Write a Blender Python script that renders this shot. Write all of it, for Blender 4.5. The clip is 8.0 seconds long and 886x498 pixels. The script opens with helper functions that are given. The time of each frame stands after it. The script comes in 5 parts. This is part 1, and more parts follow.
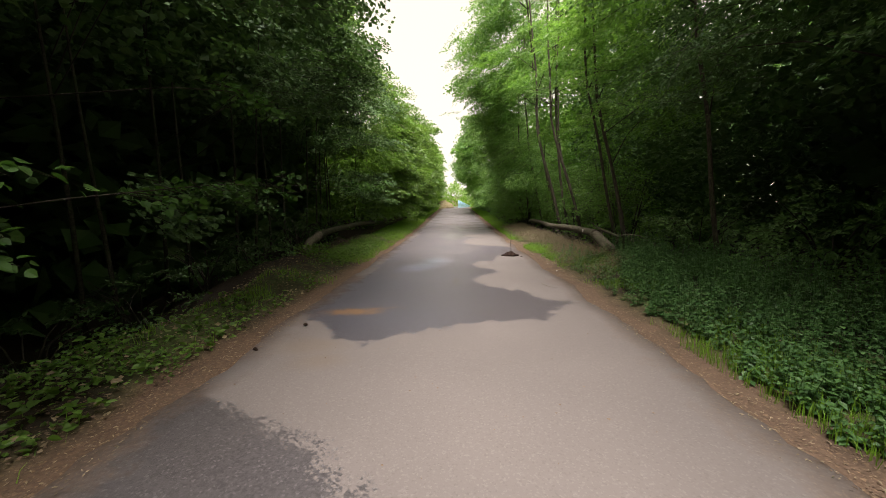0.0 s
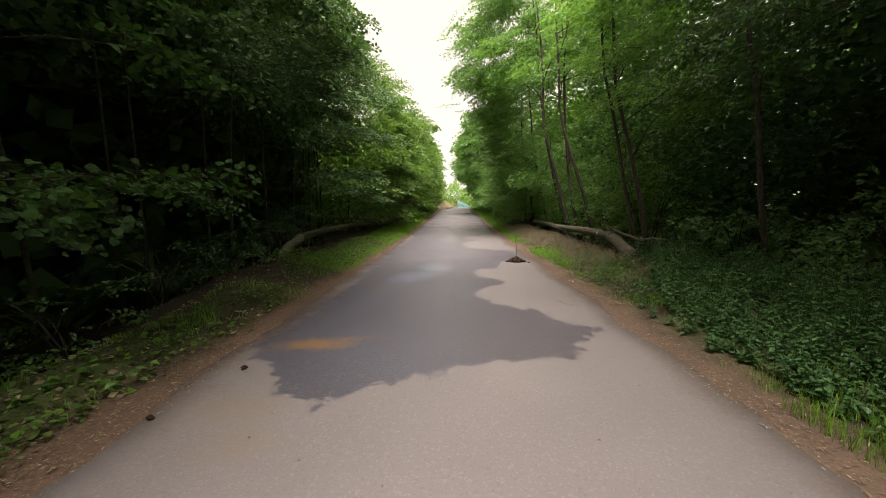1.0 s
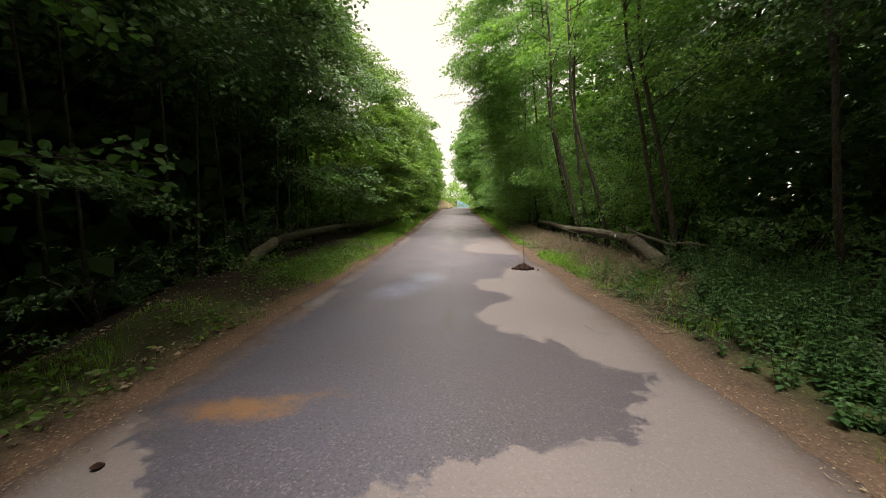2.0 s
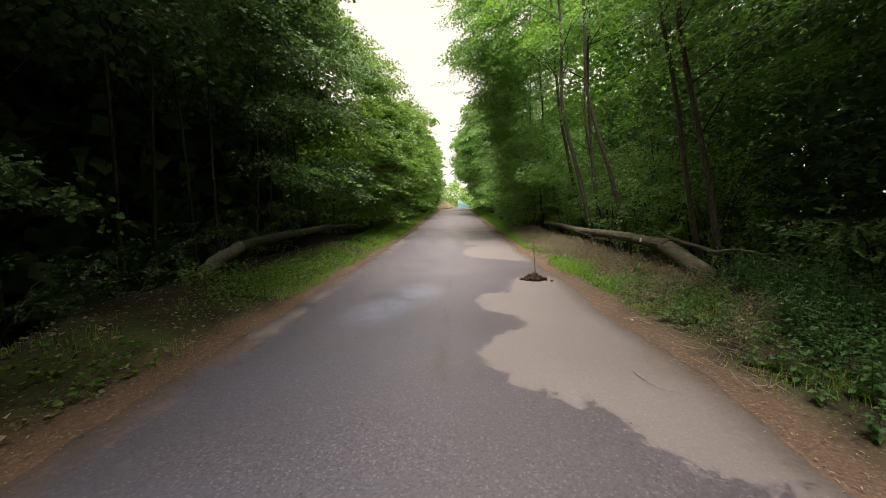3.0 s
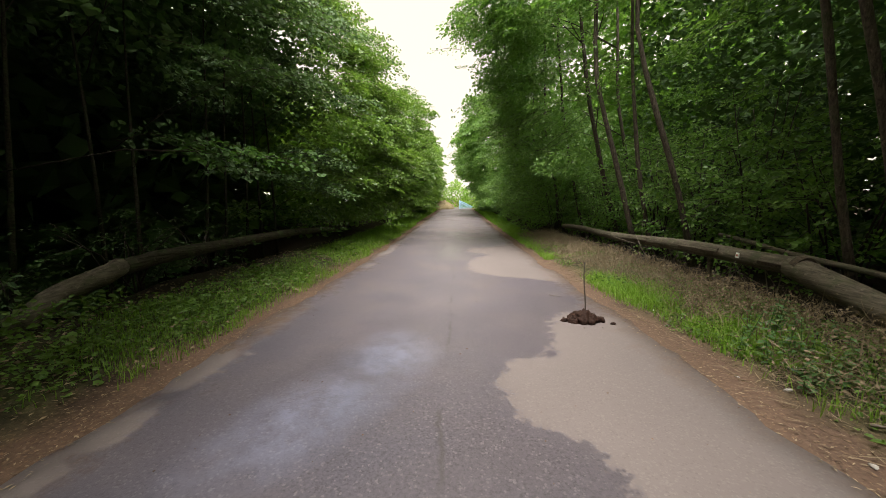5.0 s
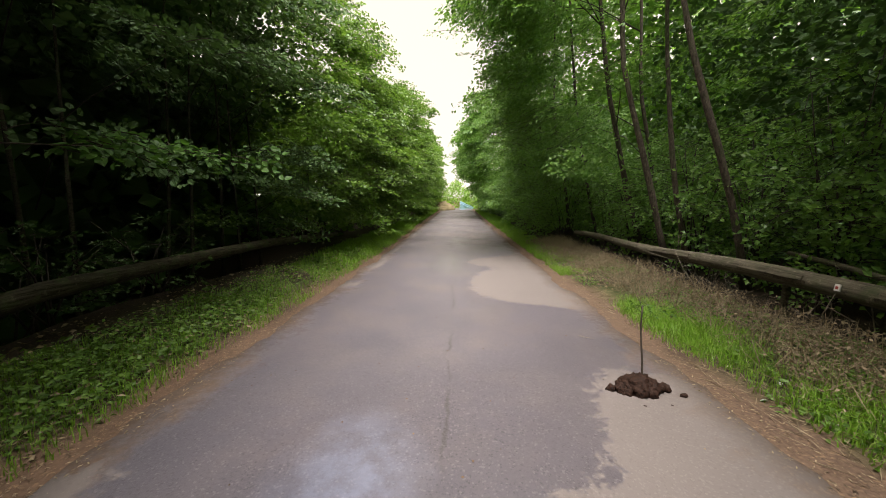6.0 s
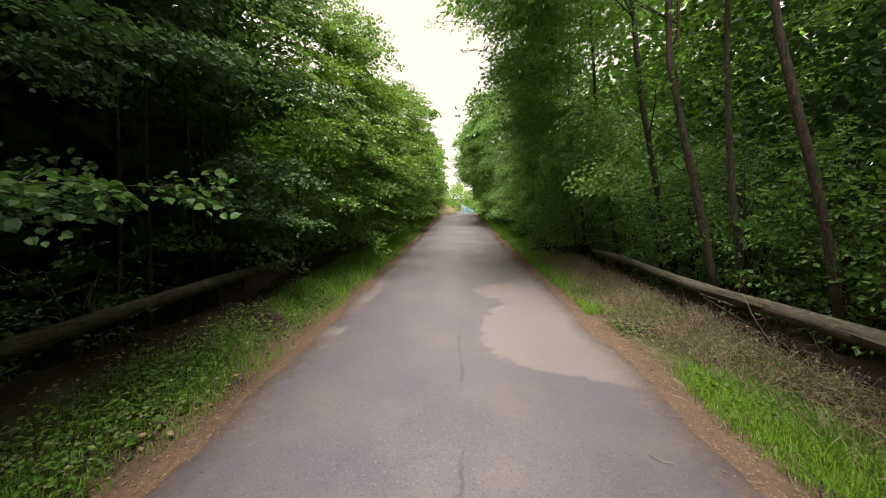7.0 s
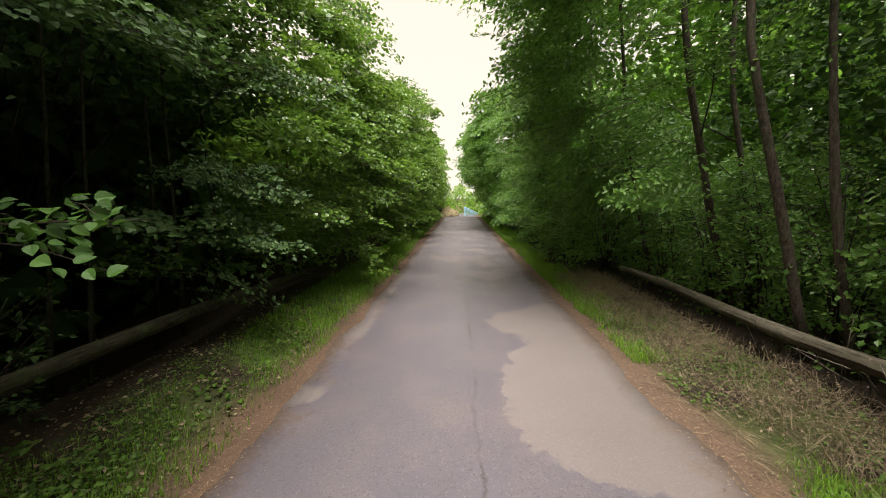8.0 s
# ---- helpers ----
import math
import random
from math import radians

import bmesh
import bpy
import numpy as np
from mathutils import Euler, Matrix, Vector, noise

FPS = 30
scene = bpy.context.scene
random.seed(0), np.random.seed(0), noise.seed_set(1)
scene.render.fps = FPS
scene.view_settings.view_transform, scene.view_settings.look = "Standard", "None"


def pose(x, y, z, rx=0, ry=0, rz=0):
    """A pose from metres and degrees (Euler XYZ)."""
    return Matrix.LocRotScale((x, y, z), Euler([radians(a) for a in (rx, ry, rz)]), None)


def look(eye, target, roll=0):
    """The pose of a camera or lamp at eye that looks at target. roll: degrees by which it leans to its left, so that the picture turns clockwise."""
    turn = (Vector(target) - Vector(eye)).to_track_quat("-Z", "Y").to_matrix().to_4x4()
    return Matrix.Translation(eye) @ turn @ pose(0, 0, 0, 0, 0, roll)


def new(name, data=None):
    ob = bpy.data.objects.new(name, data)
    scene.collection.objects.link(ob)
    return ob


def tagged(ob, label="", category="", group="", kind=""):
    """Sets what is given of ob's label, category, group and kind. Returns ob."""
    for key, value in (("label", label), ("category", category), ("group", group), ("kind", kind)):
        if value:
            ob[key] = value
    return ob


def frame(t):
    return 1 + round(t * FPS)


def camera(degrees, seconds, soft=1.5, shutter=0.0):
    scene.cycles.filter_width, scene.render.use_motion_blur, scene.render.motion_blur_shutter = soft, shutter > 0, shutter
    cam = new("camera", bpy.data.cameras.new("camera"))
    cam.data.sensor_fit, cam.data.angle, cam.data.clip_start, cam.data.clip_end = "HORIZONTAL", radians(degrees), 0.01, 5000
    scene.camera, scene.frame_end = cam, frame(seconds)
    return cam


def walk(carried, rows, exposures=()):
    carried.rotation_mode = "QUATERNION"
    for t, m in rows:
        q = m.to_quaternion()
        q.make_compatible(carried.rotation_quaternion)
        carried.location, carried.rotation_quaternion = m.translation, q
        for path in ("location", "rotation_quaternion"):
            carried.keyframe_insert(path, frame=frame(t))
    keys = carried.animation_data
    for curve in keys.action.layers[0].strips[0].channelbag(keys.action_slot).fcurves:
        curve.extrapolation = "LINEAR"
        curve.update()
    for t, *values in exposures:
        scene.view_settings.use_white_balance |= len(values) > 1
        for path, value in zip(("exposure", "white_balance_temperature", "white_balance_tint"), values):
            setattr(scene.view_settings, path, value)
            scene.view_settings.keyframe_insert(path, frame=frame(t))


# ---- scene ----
cam = camera(101.5, 8.0, soft=0.9, shutter=0.1)
METRES, EYE, TILT, LEAN, TURN = 9.0, 1.25, -6.8, 0.0, 2.0
ROWS = [
    (0.0, 0.0, 0.0, 0.0, -0.0, -0.0, -0.0),
    (0.5, 0.0031, 0.0572, 0.0062, -0.04, 0.03, 0.02),
    (1.0, 0.0072, 0.1156, 0.0115, -0.02, 0.07, 0.01),
    (1.5, 0.0114, 0.1752, 0.0171, -0.02, 0.09, 0.01),
    (3.0, 0.0249, 0.355, 0.0345, 0.09, 0.14, -0.06),
    (3.5, 0.0251, 0.4158, 0.0403, 0.09, 0.19, -0.09),
    (4.0, 0.0262, 0.4753, 0.0462, 0.14, 0.21, -0.11),
    (4.5, 0.0282, 0.5343, 0.0522, 0.18, 0.23, -0.12),
    (6.0, 0.0345, 0.7171, 0.0891, 0.32, 0.21, -0.21),
    (6.5, 0.0322, 0.7792, 0.1167, 0.36, 0.24, -0.26),
    (7.0, 0.0286, 0.8422, 0.1474, 0.45, 0.28, -0.29),
    (7.5, 0.0232, 0.9063, 0.1696, 0.53, 0.26, -0.31),
    (8.0, 0.0182, 0.972, 0.19, 0.63, 0.24, -0.35),
]
EXPOSURES = [(0.0, 1.36), (3.0, 1.32), (6.0, 1.33), (8.0, 1.22)]
walk(cam, [(t, pose(0, 0, EYE, TILT, LEAN, TURN) @ pose(METRES * x, METRES * y, METRES * z, 90 + pitch, roll, yaw)) for t, x, y, z, yaw, pitch, roll in ROWS], EXPOSURES)

# ---- light ----
world = bpy.data.worlds.new("overcast_sky")
scene.world = world
world.use_nodes = True
wn, wl = world.node_tree.nodes, world.node_tree.links
SUN_UP, SUN_AROUND = radians(71), radians(183)
sky = wn.new("ShaderNodeTexSky")
sky.sky_type, sky.sun_disc = "NISHITA", False
sky.sun_elevation, sky.sun_rotation = SUN_UP, SUN_AROUND
cloud = wn.new("ShaderNodeMix")
cloud.data_type = "RGBA"
cloud.inputs["Factor"].default_value = 0.9
cloud.inputs["B"].default_value = (7.9, 6.9, 5.8, 1)
wl.new(sky.outputs["Color"], cloud.inputs["A"])
wl.new(cloud.outputs["Result"], wn["Background"].inputs["Color"])
wn["Background"].inputs["Strength"].default_value = 0.066
sun_data = bpy.data.lights.new("sun", "SUN")
sun_data.energy, sun_data.angle, sun_data.color = 5.6, radians(36), (1.0, 0.94, 0.9)
sun = new("sun", sun_data)
SHINE = 30 / math.tan(SUN_UP)
sun.matrix_world = look((0, 0, 30), (-SHINE * math.sin(SUN_AROUND), -SHINE * math.cos(SUN_AROUND), 0))

# ---- materials ----


class Nodes:
    """Short hand for building one node material."""

    def __init__(self, name):
        self.mat = bpy.data.materials.new(name)
        self.mat.use_nodes = True
        self.tree = self.mat.node_tree
        self.bsdf = self.tree.nodes["Principled BSDF"]
        self.out = self.tree.nodes["Material Output"]
        self.pos = self.add("ShaderNodeNewGeometry").outputs["Position"]

    def add(self, kind, **given):
        n = self.tree.nodes.new(kind)
        if "operation" in given:
            n.operation = given["operation"]
        if "data_type" in given:
            n.data_type = given["data_type"]
        if "blend_type" in given:
            n.blend_type = given["blend_type"]
        if "vector_type" in given:
            n.vector_type = given["vector_type"]
        return n

    def put(self, socket, value):
        if isinstance(value, bpy.types.NodeSocket):
            self.tree.links.new(value, socket)
        elif isinstance(value, (tuple, list)) and socket.type == "RGBA" and len(value) == 3:
            socket.default_value = (*value, 1)
        elif isinstance(value, float) and socket.type == "RGBA":
            socket.default_value = (value, value, value, 1)
        else:
            socket.default_value = value

    def noise(self, scale, detail=3.0, rough=0.55, vector=None):
        n = self.add("ShaderNodeTexNoise")
        self.put(n.inputs["Vector"], vector or self.pos)
        n.inputs["Scale"].default_value, n.inputs["Detail"].default_value, n.inputs["Roughness"].default_value = scale, detail, rough
        return n

    def voronoi(self, scale, vector=None, out="Distance"):
        n = self.add("ShaderNodeTexVoronoi")
        self.put(n.inputs["Vector"], vector or self.pos)
        n.inputs["Scale"].default_value = scale
        return n.outputs[out]

    def step(self, value, low, high, to_low=0.0, to_high=1.0):
        n = self.add("ShaderNodeMapRange")
        self.put(n.inputs[0], value)
        for i, v in enumerate((low, high, to_low, to_high)):
            n.inputs[i + 1].default_value = v
        return n.outputs[0]

    def math(self, op, a, b=0.0, c=0.0):
        n = self.add("ShaderNodeMath", operation=op)
        for i, v in enumerate((a, b, c)):
            self.put(n.inputs[i], v)
        return n.outputs[0]

    def mix(self, fac, a, b, blend="MIX"):
        n = self.add("ShaderNodeMix", data_type="RGBA", blend_type=blend)
        self.put(n.inputs["Factor"], fac)
        self.put(n.inputs["A"], a)
        self.put(n.inputs["B"], b)
        return n.outputs["Result"]

    def axis(self, which, vector=None):
        n = self.add("ShaderNodeSeparateXYZ")
        self.put(n.inputs[0], vector or self.pos)
        return n.outputs[which]

    def bump(self, height, strength, distance):
        n = self.add("ShaderNodeBump")
        n.inputs["Strength"].default_value, n.inputs["Distance"].default_value = strength, distance
        self.put(n.inputs["Height"], height)
        self.put(self.bsdf.inputs["Normal"], n.outputs["Normal"])

    def spots(self, ellipses, vector):
        """About how many metres outside the nearest of the ellipses (x, y, half width, half length, turn)."""
        least = None
        for x, y, rx, ry, turn in ellipses:
            m = self.add("ShaderNodeMapping", vector_type="TEXTURE")
            self.put(m.inputs["Vector"], vector)
            m.inputs["Location"].default_value = (x, y, 0)
            m.inputs["Rotation"].default_value = (0, 0, radians(turn))
            m.inputs["Scale"].default_value = (rx, ry, 1e6)
            d = self.add("ShaderNodeVectorMath", operation="LENGTH")
            self.put(d.inputs[0], m.outputs[0])
            away = self.math("MULTIPLY", self.math("SUBTRACT", d.outputs["Value"], 1.0), min(rx, ry))
            least = away if least is None else self.math("SMOOTH_MIN", least, away, 0.03)
        return least

    def warped(self, scale, amount):
        n = self.noise(scale, 4, 0.6)
        v = self.add("ShaderNodeVectorMath", operation="MULTIPLY_ADD")
        self.put(v.inputs[0], n.outputs["Color"])
        v.inputs[1].default_value = (amount, amount, 0)
        self.put(v.inputs[2], self.pos)
        w = self.add("ShaderNodeVectorMath", operation="SUBTRACT")
        self.put(w.inputs[0], v.outputs[0])
        w.inputs[1].default_value = (amount / 2, amount / 2, 0)
        return w.outputs[0]

    def set(self, **given):
        for key, value in given.items():
            self.put(self.bsdf.inputs[key.replace("_", " ")], value)
        return self.mat


# dried patches of the asphalt: x, y, half width, half length, turn
DRY = [
    (0.28, 2.32, 1.38, 1.15, 151), (-1.79, 3.3, 0.54, 1.12, 41), (1.52, 3.51, 0.65, 1.61, 154), (1.18, 1.27, 1.57, 2.03, 174), (-0.97, 2.51, 1.66, 0.61, 149), (1.58, 5.22, 0.6, 0.57, 37),
    (1.26, 5.99, 0.93, 0.77, 4), (1.05, 7.52, 0.71, 0.59, 152), (1.7, 7.42, 0.97, 1.87, 179), (1.47, 8.46, 0.47, 0.85, 10), (1.21, 12.06, 0.9, 0.92, 16), (1.35, 13.1, 0.89, 0.91, 122),
    (1.58, 14.56, 1.06, 1.12, 94), (0.98, 14.63, 0.68, 0.64, 113), (1.62, 15.59, 0.32, 1.02, 129), (0.58, 12.65, 0.24, 0.63, 173), (0.8, 3.51, 1.17, 0.33, 5), (1.71, 11.66, 1.3, 0.66, 167),
    (0.2, -3.2, 1.8, 2.6, 0),
]
# narrow dried strips along the western edge
STRIPS = [(-1.72, 7.78, 0.17, 0.34, -8), (-1.69, 7.08, 0.13, 0.26, 0), (-1.71, 6.6, 0.15, 0.34, 8), (-1.73, 14.6, 0.17, 1.1, 3), (-1.7, 16.6, 0.12, 0.8, -2), (-1.78, 12.3, 0.24, 0.2, 20), (-1.68, 20.4, 0.17, 1.3, 0), (-1.6, 22.2, 0.14, 0.8, 0)]


def dirt_colour(m):
    """Brown crumbly dirt with small chips, shared by the shoulders and the lane's edges."""
    fine = m.noise(35, 5, 0.7).outputs["Fac"]
    chip = m.axis(0, m.voronoi(85, m.warped(9, 0.05), "Color"))
    tone = m.noise(1.7, 4, 0.6).outputs["Fac"]
    dirt = m.mix(m.step(fine, 0.3, 0.7), (0.034, 0.021, 0.014), (0.115, 0.072, 0.047))
    dirt = m.mix(m.step(tone, 0.35, 0.7, 0, 0.6), dirt, (0.11, 0.069, 0.045))
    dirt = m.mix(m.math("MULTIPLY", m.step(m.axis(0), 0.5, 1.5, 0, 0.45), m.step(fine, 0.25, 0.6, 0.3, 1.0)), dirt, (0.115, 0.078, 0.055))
    return m.mix(m.step(chip, 0.86, 1, 0, 0.5), dirt, (0.24, 0.16, 0.09)), fine, chip


def asphalt_material():
    m = Nodes("asphalt")
    grain = m.noise(90, 4, 0.7).outputs["Fac"]
    fray = m.noise(30, 5, 0.85).outputs["Fac"]
    crumble = m.noise(9, 4, 0.7).outputs["Fac"]
    stone = m.axis(0, m.voronoi(105, None, "Color"))
    pebble = m.axis(1, m.voronoi(70, m.warped(60, 0.02), "Color"))
    near = m.step(m.axis(1), 1.6, 2.4, 1.0, 0.0)
    ragged = m.math("ADD", m.step(fray, 0.3, 0.7, -0.022, 0.022), m.step(crumble, 0.3, 0.7, -0.07, 0.07))
    ragged = m.math("ADD", ragged, m.step(m.noise(3.4, 4, 0.6).outputs["Fac"], 0.3, 0.7, -0.06, 0.06))
    ragged = m.math("ADD", ragged, m.math("MULTIPLY", m.step(pebble, 0, 1, -0.07, 0.07), m.step(near, 0, 1, 0.2, 1.3)))
    edge = m.math("ADD", m.spots(DRY, m.warped(3.0, 0.09)), ragged)
    dry = m.step(edge, -0.03, 0.012, 1.0, 0.0)
    tongue = m.math("ADD", m.spots([(0.5, 13.95, 0.36, 0.16, 12), (0.25, 13.6, 0.2, 0.3, 0)], m.warped(3.0, 0.09)), ragged)
    dry = m.math("MULTIPLY", dry, m.step(tongue, -0.05, 0.03, 0.0, 1.0))
    beyond = m.math("MULTIPLY", m.step(m.axis(1), 16.5, 19.0), m.step(m.noise(0.75, 5, 0.65).outputs["Fac"], 0.5, 0.58, 0.1, 0.8))
    dry = m.math("MAXIMUM", dry, beyond)
    strip = m.step(m.math("ADD", m.spots(STRIPS, m.warped(4.0, 0.1)), ragged), -0.05, 0.02, 1.0, 0.0)
    dry = m.math("MAXIMUM", dry, strip)
    large = m.noise(0.8, 4, 0.6).outputs["Fac"]
    drying = m.step(m.math("ADD", m.axis(1), m.step(large, 0.2, 0.8, -2.5, 2.5)), 5.5, 11.0)
    # bluish sky reflection put into the damp colour, mainly on the west
    tint = m.step(m.math("ADD", m.axis(0), m.step(m.noise(0.7, 3).outputs["Fac"], 0.2, 0.8, -0.9, 0.9)), -0.6, 0.7)
    damp_c = m.mix(tint, (0.052, 0.05, 0.064), (0.058, 0.048, 0.053))
    damp_c = m.mix(m.step(m.axis(1), 2.3, 3.6), (0.052, 0.045, 0.043), damp_c)
    damp_c = m.mix(m.step(large, 0.35, 0.7, 0, 0.6), damp_c, (0.046, 0.04, 0.045))
    damp_c = m.mix(drying, damp_c, (0.086, 0.074, 0.085))
    blotch = m.step(m.noise(1.3, 5, 0.65).outputs["Fac"], 0.45, 0.68, 0, 0.65)
    damp_c = m.mix(m.math("MULTIPLY", drying, blotch), damp_c, (0.118, 0.096, 0.091))
    mottle = m.mix(drying, m.noise(55, 4, 0.75).outputs["Fac"], 0.5)
    damp_c = m.mix(m.step(mottle, 0.42, 0.72, 0, 0.32), damp_c, (0.125, 0.112, 0.118))
    damp_c = m.mix(m.step(mottle, 0.5, 0.3, 0, 0.6), damp_c, (0.026, 0.022, 0.025))
    damp_c = m.mix(m.step(stone, 0.9, 0.97, 0, 0.3), damp_c, (0.2, 0.18, 0.18))
    damp_c = m.mix(m.step(stone, 0.1, 0.04, 0, 0.5), damp_c, (0.03, 0.026, 0.028))
    dry_c = m.mix(m.step(large, 0.3, 0.7), (0.108, 0.09, 0.083), (0.136, 0.113, 0.104))
    cloudy = m.noise(3.2, 5, 0.7).outputs["Fac"]
    dry_c = m.mix(m.step(cloudy, 0.4, 0.7, 0, 0.4), dry_c, (0.1, 0.083, 0.075))
    dry_c = m.mix(m.step(stone, 0.8, 1.0, 0, 0.3), dry_c, (0.2, 0.175, 0.155))
    dry_c = m.mix(m.step(stone, 0.12, 0.02, 0, 0.25), dry_c, (0.06, 0.05, 0.044))
    dry_c = m.mix(m.step(grain, 0.6, 0.75, 0, 0.45), dry_c, (0.08, 0.07, 0.06))
    colour = m.mix(dry, damp_c, dry_c)
    # brown soil carried along both edges
    x = m.math("ABSOLUTE", m.axis(0))
    soil = m.math("ADD", x, m.step(m.noise(2.2, 6, 0.75).outputs["Fac"], 0.25, 0.75, -0.26, 0.26))
    soil = m.math("ADD", soil, m.step(fray, 0.3, 0.7, -0.07, 0.07))
    soil = m.math("MULTIPLY", m.step(soil, 1.54, 1.86), m.math("MULTIPLY", m.step(dry, 0, 1, 1.0, 0.65), m.step(strip, 0, 1, 1.0, 0.1)))
    rim = m.math("ADD", x, m.math("ADD", m.step(crumble, 0.3, 0.7, -0.06, 0.06), m.step(fray, 0.3, 0.7, -0.03, 0.03)))
    soil = m.math("MAXIMUM", soil, m.math("MULTIPLY", m.step(rim, 1.74, 1.82), m.step(strip, 0, 1, 1.0, 0.1)))
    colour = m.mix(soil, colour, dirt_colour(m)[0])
    # rusty mud stain and a faint brown one
    rust = m.math("ADD", m.spots([(-1.2, 4.1, 0.36, 0.12, 4), (-0.95, 4.25, 0.2, 0.05, 10)], m.warped(7, 0.16)), m.step(crumble, 0.3, 0.7, -0.05, 0.05))
    colour = m.mix(m.step(rust, -0.07, 0.03, 0.75, 0), colour, (0.17, 0.088, 0.033))
    stain = m.spots([(-1.3, 3.05, 0.35, 0.22, 0), (-1.1, 2.75, 0.25, 0.18, 0)], m.warped(4, 0.2))
    colour = m.mix(m.step(stain, -0.12, 0.04, 0.4, 0), colour, (0.125, 0.09, 0.06))
    # middle seam, broken in places
    wander = m.noise(1.3, 4, 0.7).outputs["Fac"]
    seam = m.math("ABSOLUTE", m.math("ADD", m.axis(0), m.step(wander, 0.2, 0.8, -0.09, 0.05)))
    gaps = m.step(m.noise(1.1, 3).outputs["Fac"], 0.46, 0.56)
    seam = m.math("MULTIPLY", m.step(m.math("ADD", seam, m.step(fray, 0.3, 0.7, -0.012, 0.012)), 0.002, 0.02, 1, 0), m.math("MULTIPLY", gaps, m.step(m.axis(1), 4.0, 6.5)))
    colour = m.mix(m.math("MULTIPLY", seam, 0.7), colour, (0.04, 0.035, 0.033))
    warp = m.warped(1.6, 0.4)
    wet = m.step(m.spots([(-0.55, 7.9, 0.4, 1.0, -12), (-0.1, 14.5, 0.5, 1.6, 0), (0.5, 19.0, 0.8, 2.5, 0)], warp), -0.3, 0.15, 1, 0)
    # sky sheen on the damp asphalt, painted in as pale blue
    sheen = m.step(m.spots([(-0.42, 8.05, 0.36, 0.6, 0), (-0.72, 7.3, 0.34, 0.75, -22)], m.warped(2.4, 0.3)), -0.3, 0.05, 0.5, 0)
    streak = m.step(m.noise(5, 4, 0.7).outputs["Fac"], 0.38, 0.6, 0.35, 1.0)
    colour = m.mix(m.math("MULTIPLY", sheen, streak), colour, (0.19, 0.205, 0.28))
    grime = m.math("ADD", m.spots([(0.0, 5.9, 0.05, 0.28, 0)], m.warped(6, 0.12)), m.step(fray, 0.3, 0.7, -0.05, 0.05))
    colour = m.mix(m.step(grime, -0.03, 0.02, 0.6, 0), colour, (0.045, 0.033, 0.026))
    # whole lane toned down evenly, to balance its brightness against the leaves
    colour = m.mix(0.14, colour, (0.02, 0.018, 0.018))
    rough = m.mix(dry, m.step(wet, 0, 1, 0.46, 0.3), 0.9)
    rough = m.mix(soil, rough, 0.95)
    height = m.math("ADD", m.math("MULTIPLY", stone, 0.35), m.math("MULTIPLY", grain, 0.8))
    m.bump(height, 0.25, 0.004)
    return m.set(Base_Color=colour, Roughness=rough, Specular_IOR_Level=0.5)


def soil_material():
    m = Nodes("forest_soil")
    x = m.math("ABSOLUTE", m.axis(0))
    big = m.noise(0.9, 5, 0.65).outputs["Fac"]
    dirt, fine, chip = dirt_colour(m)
    # humus colour, darkened further for the shade under the trees
    shaded_humus = m.mix(m.step(fine, 0.3, 0.7), (0.012, 0.009, 0.006), (0.036, 0.025, 0.016))
    shaded_humus = m.mix(m.step(chip, 0.9, 1, 0, 0.6), shaded_humus, (0.12, 0.08, 0.045))
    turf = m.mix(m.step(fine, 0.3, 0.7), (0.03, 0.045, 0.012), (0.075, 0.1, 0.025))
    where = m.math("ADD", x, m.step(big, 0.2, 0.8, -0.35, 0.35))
    colour = m.mix(m.step(where, 2.0, 2.35), dirt, m.mix(m.step(big, 0.4, 0.6), turf, shaded_humus))
    colour = m.mix(m.step(where, 2.9, 3.4), colour, shaded_humus)
    m.bump(m.math("ADD", fine, m.math("MULTIPLY", chip, 0.3)), 0.5, 0.012)
    return m.set(Base_Color=colour, Roughness=0.95, Specular_IOR_Level=0.2)


def leaf_material(name, dark, light, pale, translucent=0.45, rough=0.45):
    m = Nodes(name)
    geo = m.add("ShaderNodeNewGeometry")
    rnd = geo.outputs["Random Per Island"]
    colour = m.mix(rnd, dark, light)
    colour = m.mix(m.step(m.math("FRACT", m.math("MULTIPLY", rnd, 37.7)), 0.9, 1.0, 0, 0.7), colour, pale)
    clump = m.noise(0.9, 3).outputs["Fac"]
    colour = m.mix(m.step(clump, 0.3, 0.7, 0.0, 0.45), colour, light)
    m.set(Base_Color=colour, Roughness=rough, Specular_IOR_Level=0.45)
    t = m.add("ShaderNodeBsdfTranslucent")
    m.put(t.inputs["Color"], m.mix(0.5, colour, (light[0] * 1.5, light[1] * 1.5, light[2] * 0.8)))
    s = m.add("ShaderNodeMixShader")
    s.inputs[0].default_value = translucent
    m.tree.links.new(m.bsdf.outputs[0], s.inputs[1])
    m.tree.links.new(t.outputs[0], s.inputs[2])
    m.tree.links.new(s.outputs[0], m.out.inputs["Surface"])
    return m.mat


